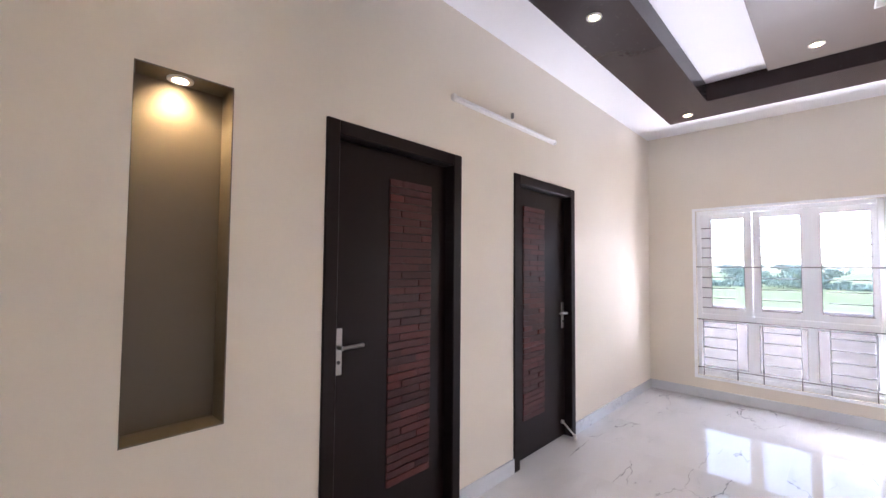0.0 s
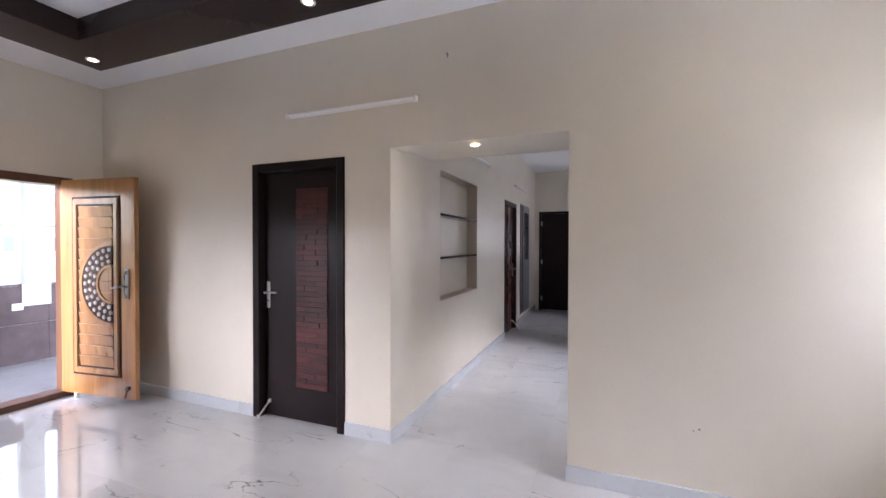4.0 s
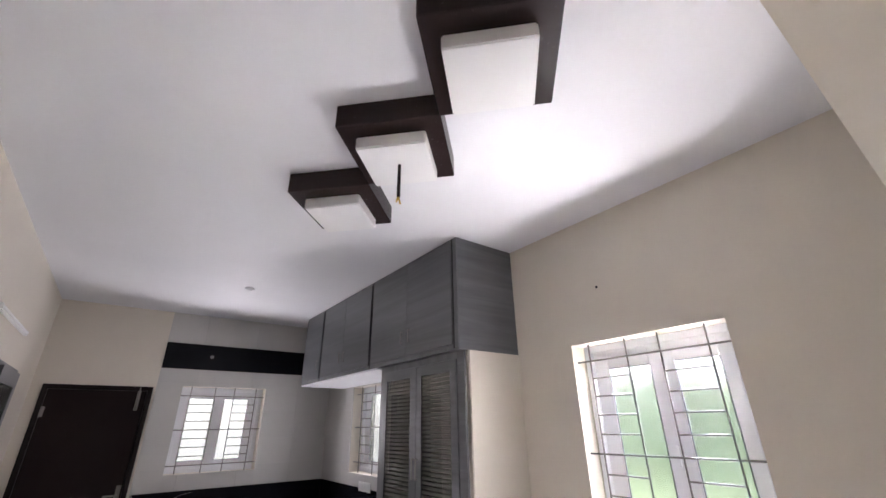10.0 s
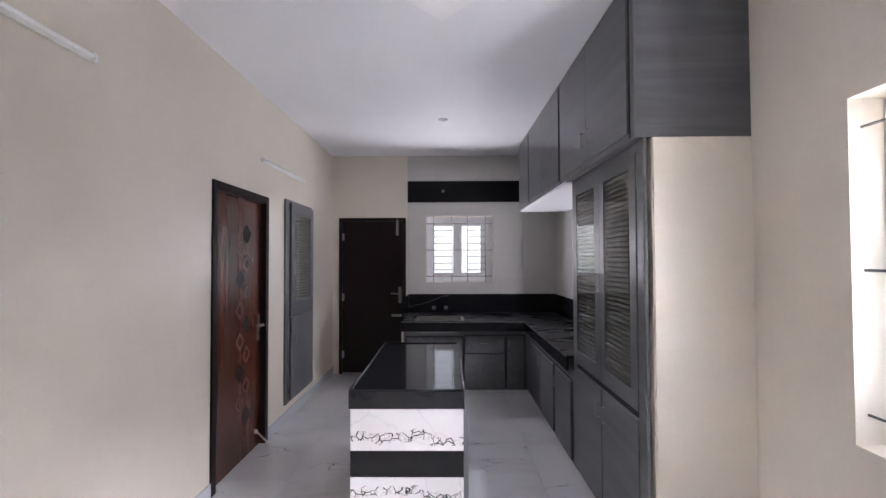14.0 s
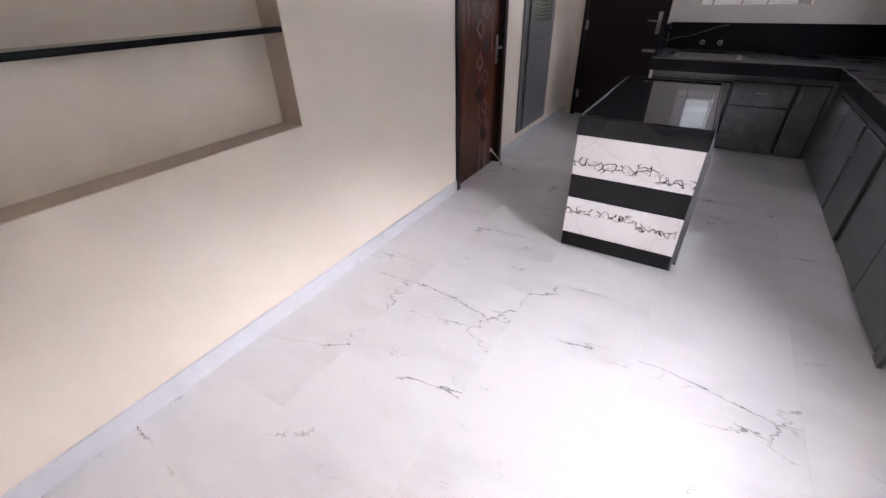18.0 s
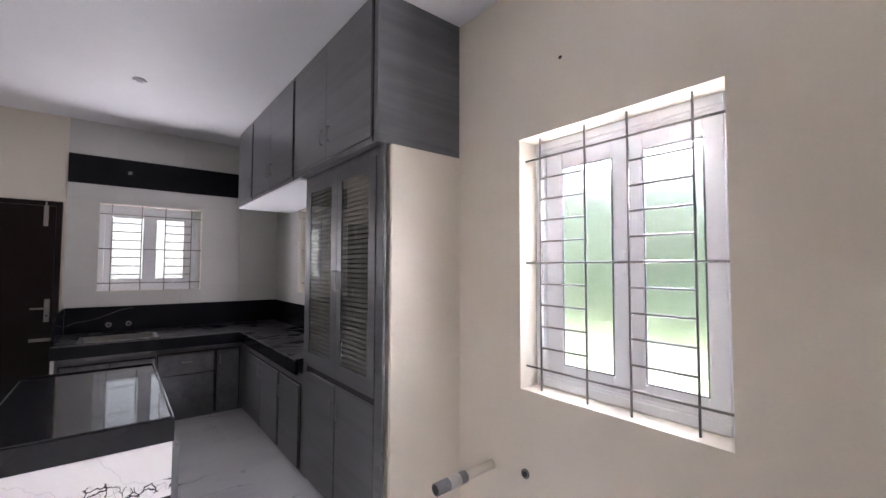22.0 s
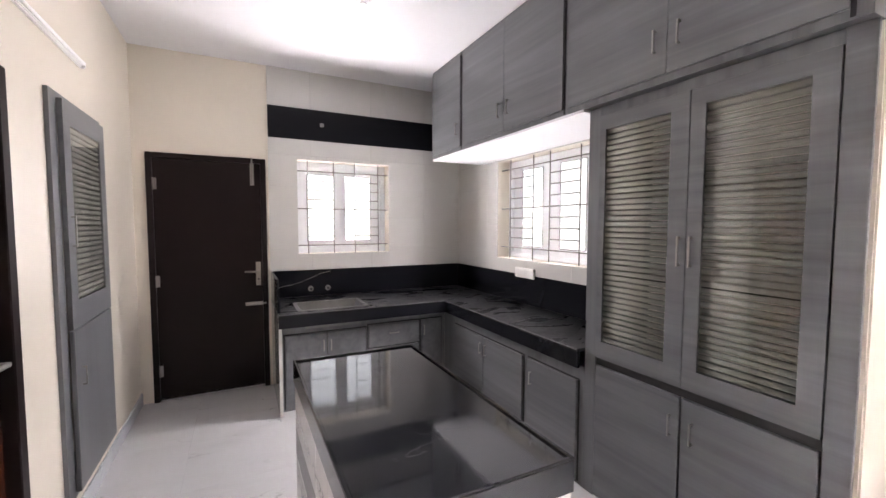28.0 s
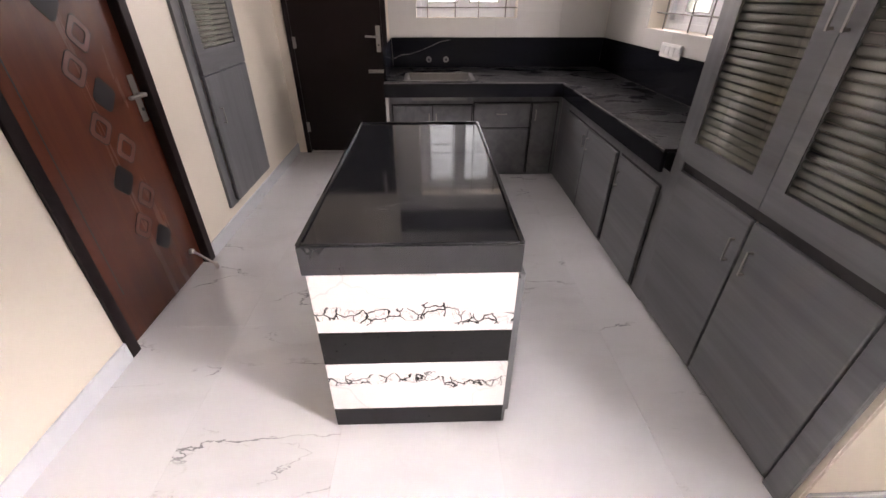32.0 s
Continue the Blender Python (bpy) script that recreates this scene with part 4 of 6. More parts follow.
def spot(at, energy, angle=110, blend=0.6, color=(1.0, 0.72, 0.38), size=0.03):
    d = bpy.data.lights.new("downlight_beam", "SPOT")
    d.energy, d.spot_size, d.spot_blend, d.color, d.shadow_soft_size = energy, radians(angle), blend, color, size
    ob = new("downlight_beam", d)
    ob.location = at
    return ob


spot((1.655, HALL_S - 0.055, HN[3] - 0.02), 0.39, 130, 0.5, (1.0, 0.70, 0.33))

# ---- hall false ceiling ----
CX0, CX1, CY0, CY1 = -2.385, 2.045, -4.295, -0.51
IX0, IX1, IY0, IY1 = -1.965, 1.625, -3.905, -0.876
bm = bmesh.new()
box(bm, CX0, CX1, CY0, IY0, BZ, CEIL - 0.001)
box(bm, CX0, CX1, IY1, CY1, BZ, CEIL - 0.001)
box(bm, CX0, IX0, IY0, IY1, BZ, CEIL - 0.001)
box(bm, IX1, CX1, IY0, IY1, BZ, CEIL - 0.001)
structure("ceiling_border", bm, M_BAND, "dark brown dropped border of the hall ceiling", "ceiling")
PX0, PX1, PY0, PY1 = -1.63, 1.29, -3.465, -1.277
JX0, JX1, JY0, JY1 = -1.13, 0.79, -2.965, -1.765
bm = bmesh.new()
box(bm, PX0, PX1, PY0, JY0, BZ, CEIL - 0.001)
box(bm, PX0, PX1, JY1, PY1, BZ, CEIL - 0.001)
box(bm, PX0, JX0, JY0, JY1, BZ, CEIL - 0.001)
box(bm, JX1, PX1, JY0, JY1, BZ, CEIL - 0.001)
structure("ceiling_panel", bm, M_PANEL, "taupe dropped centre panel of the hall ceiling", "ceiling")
screen = thing("ceiling_light_screen", "backlit dark cut-work screen set in the hall ceiling", "ceiling light")
bm = bmesh.new()
e = 0.006
for b in ((JX0, JX0 + e, JY0, JY1), (JX1 - e, JX1, JY0, JY1), (JX0 + e, JX1 - e, JY0, JY0 + e), (JX0 + e, JX1 - e, JY1 - e, JY1)):
    box(bm, *b, BZ - 0.004, BZ + 0.075)
part("white_liner", bm, M_UPVC, screen)
bm = bmesh.new()
box(bm, JX0 + 0.01, JX1 - 0.01, JY0 + 0.01, JY1 - 0.01, CEIL - 0.03, CEIL - 0.02)
part("lit_sheet", bm, M_BACKLIGHT, screen, "warm glowing diffuser sheet")


def cutwork(x0, x1, y0, y1, z0, z1, step=0.0085):
    """Board with curled cut-outs: the outline is traced on a grid."""
    rng = random.Random(11)
    nx, ny = int((x1 - x0) / step), int((y1 - y0) / step)
    X, Y = np.meshgrid(np.linspace(x0, x1, nx + 1), np.linspace(y0, y1, ny + 1), indexing="ij")
    F = np.full(X.shape, 1.0)
    taken = []
    for _ in range(9000):
        cx, cy, r = rng.uniform(x0, x1), rng.uniform(y0, y1), rng.choice((0.085, 0.075, 0.062, 0.05, 0.036, 0.024))
        if any((cx - a) ** 2 + (cy - b) ** 2 < ((r + c) * 0.9) ** 2 for a, b, c in taken):
            continue
        taken.append((cx, cy, r))
        if len(taken) > 260:
            break
    for cx, cy, r in taken:
        a = rng.uniform(0, 2 * math.pi)
        d = np.hypot(X - cx, Y - cy)
        if r > 0.04:
            ca, sa = math.cos(a), math.sin(a)
            d2 = np.hypot(X - cx - ca * r * 0.48, Y - cy - sa * r * 0.48)
            d3 = np.hypot(X - cx - ca * r * 0.50, Y - cy - sa * r * 0.50)
            cres = np.maximum(d - r * 0.93, r * 0.60 - d2)
            hole = np.minimum(cres, d3 - r * 0.30)
        else:
            hole = d - r * 0.72
        F = np.minimum(F, hole)
    F = np.maximum(F, np.maximum.reduce([x0 + 0.03 - X, X - x1 + 0.03, y0 + 0.03 - Y, Y - y1 + 0.03]))
    F[0, :] = F[-1, :] = 1
    F[:, 0] = F[:, -1] = 1
    verts, faces, made = [], [], {}

    def vert(key, p, z):
        k = (key, z)
        if k not in made:
            made[k] = len(verts)
            verts.append((p[0], p[1], z))
        return made[k]
    for i in range(nx):
        for j in range(ny):
            c = ((i, j), (i + 1, j), (i + 1, j + 1), (i, j + 1))
            f = [F[k] for k in c]
            if max(f) <= 0:
                continue
            poly, cut = [], []
            for k in range(4):
                p, q = c[k], c[(k + 1) % 4]
                if F[p] > 0:
                    poly.append((p, (X[p], Y[p])))
                if (F[p] > 0) != (F[q] > 0):
                    t = F[p] / (F[p] - F[q])
                    key = (p, q) if p < q else (q, p)
                    pt = (X[p] + t * (X[q] - X[p]), Y[p] + t * (Y[q] - Y[p]))
                    poly.append((key, pt))
                    cut.append((key, pt))
            if len(poly) > 2:
                faces.append([vert(k, p, z0) for k, p in poly][::-1])
            if len(cut) == 2:
                (ka, pa), (kb, pb) = cut
                faces.append([vert(ka, pa, z0), vert(kb, pb, z0), vert(kb, pb, z1), vert(ka, pa, z1)])
    me = bpy.data.meshes.new("cutwork_board")
    me.from_pydata(verts, [], faces)
    me.materials.append(M_JALI)
    ob = new("cutwork_board", me)
    return ob


cutwork(JX0 + 0.007, JX1 - 0.007, JY0 + 0.007, JY1 - 0.007, BZ + 0.07, BZ + 0.085).parent = screen
rose = thing("ceiling_rose", "white round junction cover on the hall ceiling", "ceiling rose", at=(-0.394, -3.67, CEIL))
bm = bmesh.new()
disc_ring(bm, (0, 0), 0.0005, 0.05, -0.02, -0.0005)
soften(bm, 0.006, 2)
part("cover", bm, M_WHITE, rose)
bm = bmesh.new()
disc_ring(bm, (0, 0), 0.0005, 0.022, -0.028, -0.02)
part("plug", bm, M_WHITE, rose)
copy_thing(rose, Matrix.Translation((1.542, 5.0, CEIL)))


def tube_light(axis, u0, u1, w, room, z, label):
    top = thing("tube_light", label, "tube light", "tube lights")
    bm = bmesh.new()
    wbox(bm, axis, u0, u1, w, w + room * 0.022, z - 0.018, z + 0.018)
    soften(bm, 0.005, 2)
    part("batten", bm, M_PLASTIC, top)
    for u in (u0 - 0.004, u1 + 0.004):
        bm = bmesh.new()
        wbox(bm, axis, u - 0.014, u + 0.014, w, w + room * 0.034, z - 0.02, z + 0.02)
        soften(bm, 0.006, 2)
        part("end_cap", bm, M_PLASTIC, top)
    bm = bmesh.new()
    rod(bm, wpt(axis, u0 + 0.012, w + room * 0.03, z), wpt(axis, u1 - 0.012, w + room * 0.03, z), 0.009, 12)
    part("tube", bm, M_DIFF, top)
    return top


tube_light("y", -0.94, 0.26, HALL_S, 1, 2.44, "slim white tube light over the two hall doors")
tube_light("y", -0.91, 0.20, 0.0, -1, 2.452, "slim white tube light over the passage side door")
tube_light("x", 1.56, 2.62, 0.0, 1, 2.472, "slim white tube light above the shelf niche")
tube_light("x", 4.30, 5.28, 0.0, 1, 2.425, "slim white tube light above the wall cupboard")
for u, z in ((-0.36, 2.50),):
    cl = thing("wall_clip", "small grey clip above the hall tube light", "clip", at=(u, HALL_S, z))
    bm = bmesh.new()
    box(bm, -0.008, 0.008, 0.0005, 0.02, -0.02, 0.02)
    soften(bm, 0.003, 1)
    part("clip_body", bm, M_BAR, cl)
mark = thing("wall_mark", "two small dark chips in the cream hall wall", "mark", at=(1.917, 0.0, 0.433))
for dx, dz, r in ((0, 0, 0.006), (-0.028, -0.012, 0.004)):
    bm = bmesh.new()
    rod(bm, (dx, -0.0003, dz), (dx, -0.0016, dz), r, 7)
    part("chip", bm, M_PIPE, mark)
cl = thing("wall_clip", "small hook with a wire end high on the wall", "clip", at=(0.44, 0.0, 2.72))
bm = bmesh.new()
rod(bm, (0, -0.0005, 0), (0, -0.025, 0.0), 0.006)
rod(bm, (0, -0.022, 0), (0.008, -0.03, -0.03), 0.004)
part("hook", bm, M_BAR, cl)


def diamond_lamp(y, label):
    top = thing("ceiling_lamp", label, "ceiling lamp", "diamond ceiling lamps", (1.553, y, CEIL))
    R, r = 0.325, 0.222
    bm = bmesh.new()
    loops = []
    for z, rad in ((-0.0005, R), (-0.12, R)):
        loops.append([bm.verts.new((rad * math.cos(math.pi / 2 * k), rad * math.sin(math.pi / 2 * k), z)) for k in range(4)])
    for k in range(4):
        bm.faces.new((loops[0][k], loops[0][(k + 1) % 4], loops[1][(k + 1) % 4], loops[1][k]))
    bm.faces.new(loops[0][::-1])
    bm.faces.new(loops[1])
    soften(bm, 0.004, 1)
    part("casing", bm, M_BAND, top)
    bm = bmesh.new()
    loops = []
    for z, rad in ((-0.1195, r), (-0.185, r)):
        loops.append([bm.verts.new((rad * math.cos(math.pi / 2 * k), rad * math.sin(math.pi / 2 * k) + 0.008, z)) for k in range(4)])
    for k in range(4):
        bm.faces.new((loops[0][k], loops[0][(k + 1) % 4], loops[1][(k + 1) % 4], loops[1][k]))
    bm.faces.new(loops[0][::-1])
    bm.faces.new(loops[1])
    soften(bm, 0.006, 2)
    part("diffuser", bm, M_DIFF, top, "white square light cover")
    return top


diamond_lamp(1.440, "dark brown diamond ceiling lamp with white square cover")
diamond_lamp(2.078, "dark brown diamond ceiling lamp with a hanging wire")
diamond_lamp(2.728, "dark brown diamond ceiling lamp beside the overhead cabinets")
wire = thing("hanging_wire", "brown flex with bare copper ends hanging from the lamp", "wire", at=(1.551, 2.075, CEIL - 0.186))
bm = bmesh.new()
rod(bm, (0, 0, 0.001), (0.001, 0.003, -0.17), 0.008)
part("flex", bm, M_BAND, wire)
bm = bmesh.new()
rod(bm, (0.0, 0.003, -0.165), (0.012, 0.004, -0.20), 0.004)
rod(bm, (0.0, 0.003, -0.165), (-0.006, 0.006, -0.195), 0.004)
part("wire_end", bm, M_WIRE, wire)

# ---- shelf niche ----
e = 0.004
for nm, b in (("niche_sill", (NICHE[0], NICHE[1], NICHE[2], NICHE[2] + e)), ("niche_head", (NICHE[0], NICHE[1], NICHE[3] - e, NICHE[3])),
              ("niche_jamb", (NICHE[0], NICHE[0] + e, NICHE[2] + e, NICHE[3] - e)), ("niche_jamb", (NICHE[1] - e, NICHE[1], NICHE[2] + e, NICHE[3] - e))):
    bm = bmesh.new()
    wbox(bm, "x", b[0], b[1], -0.1295, 0.0006, b[2], b[3])
    structure(nm, bm, M_LINING, "tan painted lining of the dining wall niche", "niche lining")
for z in (1.712, 1.302):
    sh = thing("niche_shelf", "black granite shelf spanning the dining wall niche", "shelf", "niche shelves")
    bm = bmesh.new()
    box(bm, -0.128, 0.002, NICHE[0] + 0.005, NICHE[1] - 0.005, z, z + 0.022)
    soften(bm, 0.002, 1)
    part("shelf_slab", bm, M_GRANITEDULL, sh)


# ---- cabinets ----
def pull(parent, axis, u, w, room, z, upright=True, length=0.1):
    """Slim bar handle on two posts."""
    bm = bmesh.new()
    h = length / 2
    a, b = ((u, z - h), (u, z + h)) if upright else ((u - h, z), (u + h, z))
    o = w + room * 0.018
    wa = 0.004
    if upright:
        wbox(bm, axis, u - wa, u + wa, o - 0.0025, o + 0.0025, z - h, z + h)
    else:
        wbox(bm, axis, u - h, u + h, o - 0.0025, o + 0.0025, z - wa, z + wa)
    for p in (a, b):
        f = 0.9
        c = (u + (p[0] - u) * f, z + (p[1] - z) * f)
        wbox(bm, axis, c[0] - 0.004, c[0] + 0.004, w, o, c[1] - 0.004, c[1] + 0.004)
    part("handle", bm, M_CHROME, parent, "slim steel bar handle")


def flat_door(parent, name, axis, u0, u1, z0, z1, w, room, material, t=0.019, gap=0.003, edge=0.003):
    bm = bmesh.new()
    wbox(bm, axis, u0 + gap, u1 - gap, w, w + room * t, z0 + gap, z1 - gap)
    soften(bm, edge, 1)
    return part(name, bm, material, parent)


def reeded_door(parent, axis, u0, u1, z0, z1, w, room, glass_rect):
    """Framed door with a pane of horizontally reeded glass."""
    g0, g1, h0, h1 = glass_rect
    bm = bmesh.new()
    a, b = w, w + room * 0.022
    wbox(bm, axis, u0, g0, a, b, z0, z1)
    wbox(bm, axis, g1, u1, a, b, z0, z1)
    wbox(bm, axis, g0, g1, a, b, z0, h0)
    wbox(bm, axis, g0, g1, a, b, h1, z1)
    d = part("door", bm, M_GREY, parent)
    bm = bmesh.new()
    pitch = 0.0285
    rows = int((h1 - h0) / pitch)
    for i in range(rows):
        za = h0 + 0.001 + (h1 - h0 - 0.002) * i / rows
        ends = []
        for u in (g0 + 0.0005, g1 - 0.0005):
            ends.append([bm.verts.new(wpt(axis, u, w + room * (0.003 + 0.0075 * math.sin(math.pi * k / 6)), za + pitch * (0.5 - 0.445 * math.cos(math.pi * k / 6)))) for k in range(7)])
        for k in range(6):
            f = bm.faces.new((ends[0][k], ends[0][k + 1], ends[1][k + 1], ends[1][k]))
            f.smooth = True
        bm.faces.new((ends[0][6], ends[0][0], ends[1][0], ends[1][6]))
        bm.faces.new(ends[0])
        bm.faces.new(ends[1][::-1])
    pane = part("reeded_pane", bm, M_FLUTED, d, "horizontally reeded cabinet glass")
    bm = bmesh.new()
    wbox(bm, axis, g0 + 0.0005, g1 - 0.0005, w + room * 0.0155, w + room * 0.0195, h0 + 0.001, h1 - 0.001)
    front = part("flat_pane", bm, M_CABGLASS, d, "clear front glass")
    front.visible_shadow = False
    return d


# tall unit
F = 2.556
tall = thing("tall_cabinet", "tall grey wood-grain cabinet with reeded glass doors", "cabinet")
bm = bmesh.new()
box(bm, F, EAST - 0.001, 3.985, 4.003, 0.0, 2.17)
box(bm, F, EAST - 0.001, 2.921, 2.937, 0.0, 2.17)
box(bm, F, EAST - 0.001, 2.937, 3.985, 0.0, 0.02)
box(bm, F, EAST - 0.001, 2.937, 3.985, 0.775, 0.795)
box(bm, F, EAST - 0.001, 2.937, 3.985, 2.13, 2.17)
part("body", bm, M_GREY, tall)
bm = bmesh.new()
box(bm, EAST - 0.012, EAST - 0.0015, 2.938, 3.984, 0.021, 2.129)
part("back_panel", bm, M_WALL, tall, "cream cabinet back")
for z in (1.255, 1.705):
    bm = bmesh.new()
    box(bm, F + 0.04, EAST - 0.013, 2.938, 3.984, z, z + 0.022)
    part("shelf", bm, M_GRANITE, tall)
bm = bmesh.new()
box(bm, F - 0.020, F - 0.0005, 2.852, 2.930, 0.0, 2.170)
soften(bm, 0.003, 1)
part("end_stile", bm, M_GREY, tall)
bm = bmesh.new()
box(bm, F - 0.012, F - 0.0005, 3.925, 4.003, 0.0, 2.17)
part("side_stile", bm, M_GREYV, tall)
bm = bmesh.new()
box(bm, F - 0.012, F - 0.0005, 2.931, 3.924, 2.122, 2.17)
part("top_rail", bm, M_GREYV, tall)
# dark strip painted for shade in the gap between upper and lower doors
bm = bmesh.new()
box(bm, F - 0.006, F - 0.0005, 2.931, 3.924, 0.762, 0.806)
part("middle_gap_shade", bm, M_SHADOWGAP, tall)
d = reeded_door(tall, "x", 2.934, 3.425, 0.806, 2.118, F - 0.0005, -1, (3.008, 3.362, 0.898, 2.045))
pull(d, "x", 3.402, F - 0.023, -1, 1.42, True, 0.135)
d = reeded_door(tall, "x", 3.429, 3.918, 0.806, 2.118, F - 0.0005, -1, (3.515, 3.882, 0.898, 2.045))
pull(d, "x", 3.455, F - 0.023, -1, 1.42, True, 0.135)
for a, b, h in ((2.934, 3.425, 3.37), (3.429, 3.918, 3.47)):
    d = flat_door(tall, "door", "x", a, b, 0.02, 0.764, F - 0.0005, -1, M_GREY, 0.022)
    pull(d, "x", h, F - 0.0225, -1, 0.62, True, 0.1)

# loft unit
L = 2.508
loft = thing("loft_cabinet", "long grey wood-grain overhead cabinet under the ceiling", "cabinet")
bm = bmesh.new()
box(bm, L, EAST - 0.001, 2.868, 5.965, 2.174, CEIL - 0.002)
part("body", bm, M_GREY, loft)
bm = bmesh.new()
box(bm, 2.505, EAST - 0.001, 2.852, 2.8675, 2.172, CEIL - 0.002)
part("end_panel", bm, M_GREYX, loft)
bm = bmesh.new()
box(bm, 2.495, EAST - 0.001, 4.005, 5.97, 2.158, 2.1735)
part("soffit", bm, M_WHITE, loft, "white painted cabinet underside")
bm = bmesh.new()
for b in ((2.852, 2.905, 2.172, CEIL - 0.002), (4.118, 4.162, 2.172, CEIL - 0.002), (5.352, 5.398, 2.172, CEIL - 0.002), (5.955, 5.97, 2.172, CEIL - 0.002)):
    box(bm, 2.496, L - 0.0005, *b)
for a, b in ((2.905, 4.118), (4.162, 5.352), (5.398, 5.955)):
    box(bm, 2.496, L - 0.0005, a, b, 2.172, 2.212)
    box(bm, 2.496, L - 0.0005, a, b, 2.962, CEIL - 0.002)
part("face_frame", bm, M_GREYV, loft)
for a, b, hs in ((2.907, 3.512, 3.455), (3.514, 4.116, 3.570), (4.164, 4.756, 4.70), (4.758, 5.350, 4.815), (5.400, 5.953, 5.455)):
    d = flat_door(loft, "door", "x", a, b, 2.206, 2.968, L - 0.0005, -1, M_GREY, 0.024, 0.0004, 0.001)
    pull(d, "x", hs, L - 0.0245, -1, 2.36, True, 0.1)


# dark strips painted for the shade between the loft units
for y in (2.893, 4.147, 5.383):
    bm = bmesh.new()
    box(bm, 2.4935, 2.4955, y, y + 0.014, 2.18, CEIL - 0.004)
    part("gap_shade_line", bm, M_SHADOWGAP, loft)


# base units
def base_unit(label, body, front, axis, w, room):
    top = thing("base_cabinet", label, "cabinet", "kitchen base cabinets")
    bm = bmesh.new()
    box(bm, *body)
    part("body", bm, M_GREYV, top)
    for kind, u0, u1, z0, z1, hu, hz, up in front:
        d = flat_door(top, kind, axis, u0, u1, z0, z1, w, room, M_GREY)
        # dark border painted behind the door as its shadow gap
        bm = bmesh.new()
        wbox(bm, axis, u0 - 0.009, u1 + 0.009, w, w + room * 0.0025, z0, z1 + 0.009)
        part("gap_shade_line", bm, M_SHADOWGAP, d)
        if hu is not None:
            pull(d, axis, hu, w + room * 0.019, room, hz, up, 0.09)
    return top


FY = 5.80
base_unit("grey wood-grain sink cabinet with two doors", (1.062, 1.770, FY, END - 0.02, 0.0, 0.718),
          [("door", 1.085, 1.424, 0.02, 0.632, 1.395, 0.52, True), ("door", 1.426, 1.760, 0.02, 0.632, 1.455, 0.52, True)], "y", FY - 0.0005, -1)
base_unit("grey wood-grain cabinet with a drawer over a door", (1.772, 2.277, FY, END - 0.02, 0.0, 0.718),
          [("drawer", 1.782, 2.268, 0.440, 0.648, 2.02, 0.56, False), ("door", 1.782, 2.268, 0.02, 0.434, None, 0, True)], "y", FY - 0.0005, -1)
base_unit("narrow grey wood-grain corner cabinet", (2.279, 2.540, FY, END - 0.02, 0.0, 0.718),
          [("door", 2.288, 2.500, 0.02, 0.648, 2.315, 0.55, True)], "y", FY - 0.0005, -1)
FX = 2.545
base_unit("grey wood-grain corner panel of the counter", (FX - 0.004, EAST - 0.02, 5.592, FY - 0.001, 0.0, 0.718), [], "x", FX - 0.0005, -1)
base_unit("grey wood-grain counter cabinet with two doors", (FX, EAST - 0.02, 4.535, 5.590, 0.0, 0.718),
          [("door", 5.072, 5.570, 0.02, 0.628, 5.11, 0.53, True), ("door", 4.560, 5.070, 0.02, 0.628, 5.03, 0.53, True)], "x", FX - 0.0005, -1)
base_unit("grey wood-grain counter cabinet with one door", (FX, EAST - 0.02, 4.005, 4.533, 0.0, 0.718),
          [("door", 4.045, 4.508, 0.02, 0.628, 4.462, 0.50, True)], "x", FX - 0.0005, -1)

# counter
counter = thing("kitchen_counter", "L-shaped black granite counter with dusty top", "counter")
SX0, SX1, SY0, SY1 = 1.20, 1.77, 5.75, 6.13
for k, b in enumerate(((1.036, SX0, 5.672, END - 0.017), (SX1, EAST - 0.017, 5.672, END - 0.017), (SX0, SX1, 5.672, SY0), (SX0, SX1, SY1, END - 0.017), (2.485, EAST - 0.017, 4.004, 5.672))):
    bm = bmesh.new()
    box(bm, *b, 0.815, 0.833)
    part("worktop", bm, M_DUSTY, counter, "dusty black granite worktop")
bm = bmesh.new()
box(bm, 1.036, 2.503, 5.674, 5.692, 0.72, 0.8145)
part("front_edge", bm, M_GRANITEDULL, counter)
bm = bmesh.new()
box(bm, 2.487, 2.505, 4.004, 5.6735, 0.72, 0.8145)
part("front_edge", bm, M_GRANITEDULL, counter)
bm = bmesh.new()
box(bm, 1.036, 1.060, 5.70, END - 0.017, 0.0, 0.8145)
part("end_panel", bm, M_WALLTILE, counter, "pale tile end panel")
for b in ((1.036, 2.4845, 5.6695, 5.6718), (2.4825, 2.4848, 4.004, 5.6718)):
    bm = bmesh.new()
    box(bm, *b, 0.8255, 0.8325)
    part("worn_edge", bm, M_WORN, counter, "pale worn counter edge")
bm = bmesh.new()
pts = [(5.73, 0.8335), (END - 0.0165, 0.8335), (END - 0.0165, 1.09), (5.86, 1.09), (5.80, 1.075), (5.755, 1.03), (5.735, 0.96)]
for x in (1.037, 1.054):
    for p in pts:
        bm.verts.new((x, p[0], p[1]))
bm.verts.ensure_lookup_table()
k = len(pts)
bm.faces.new([bm.verts[i] for i in range(k)])
bm.faces.new([bm.verts[i + k] for i in range(k)][::-1])
for i in range(k):
    j = (i + 1) % k
    bm.faces.new((bm.verts[i], bm.verts[j], bm.verts[j + k], bm.verts[i + k]))
part("side_splash", bm, M_GRANITEDULL, counter)
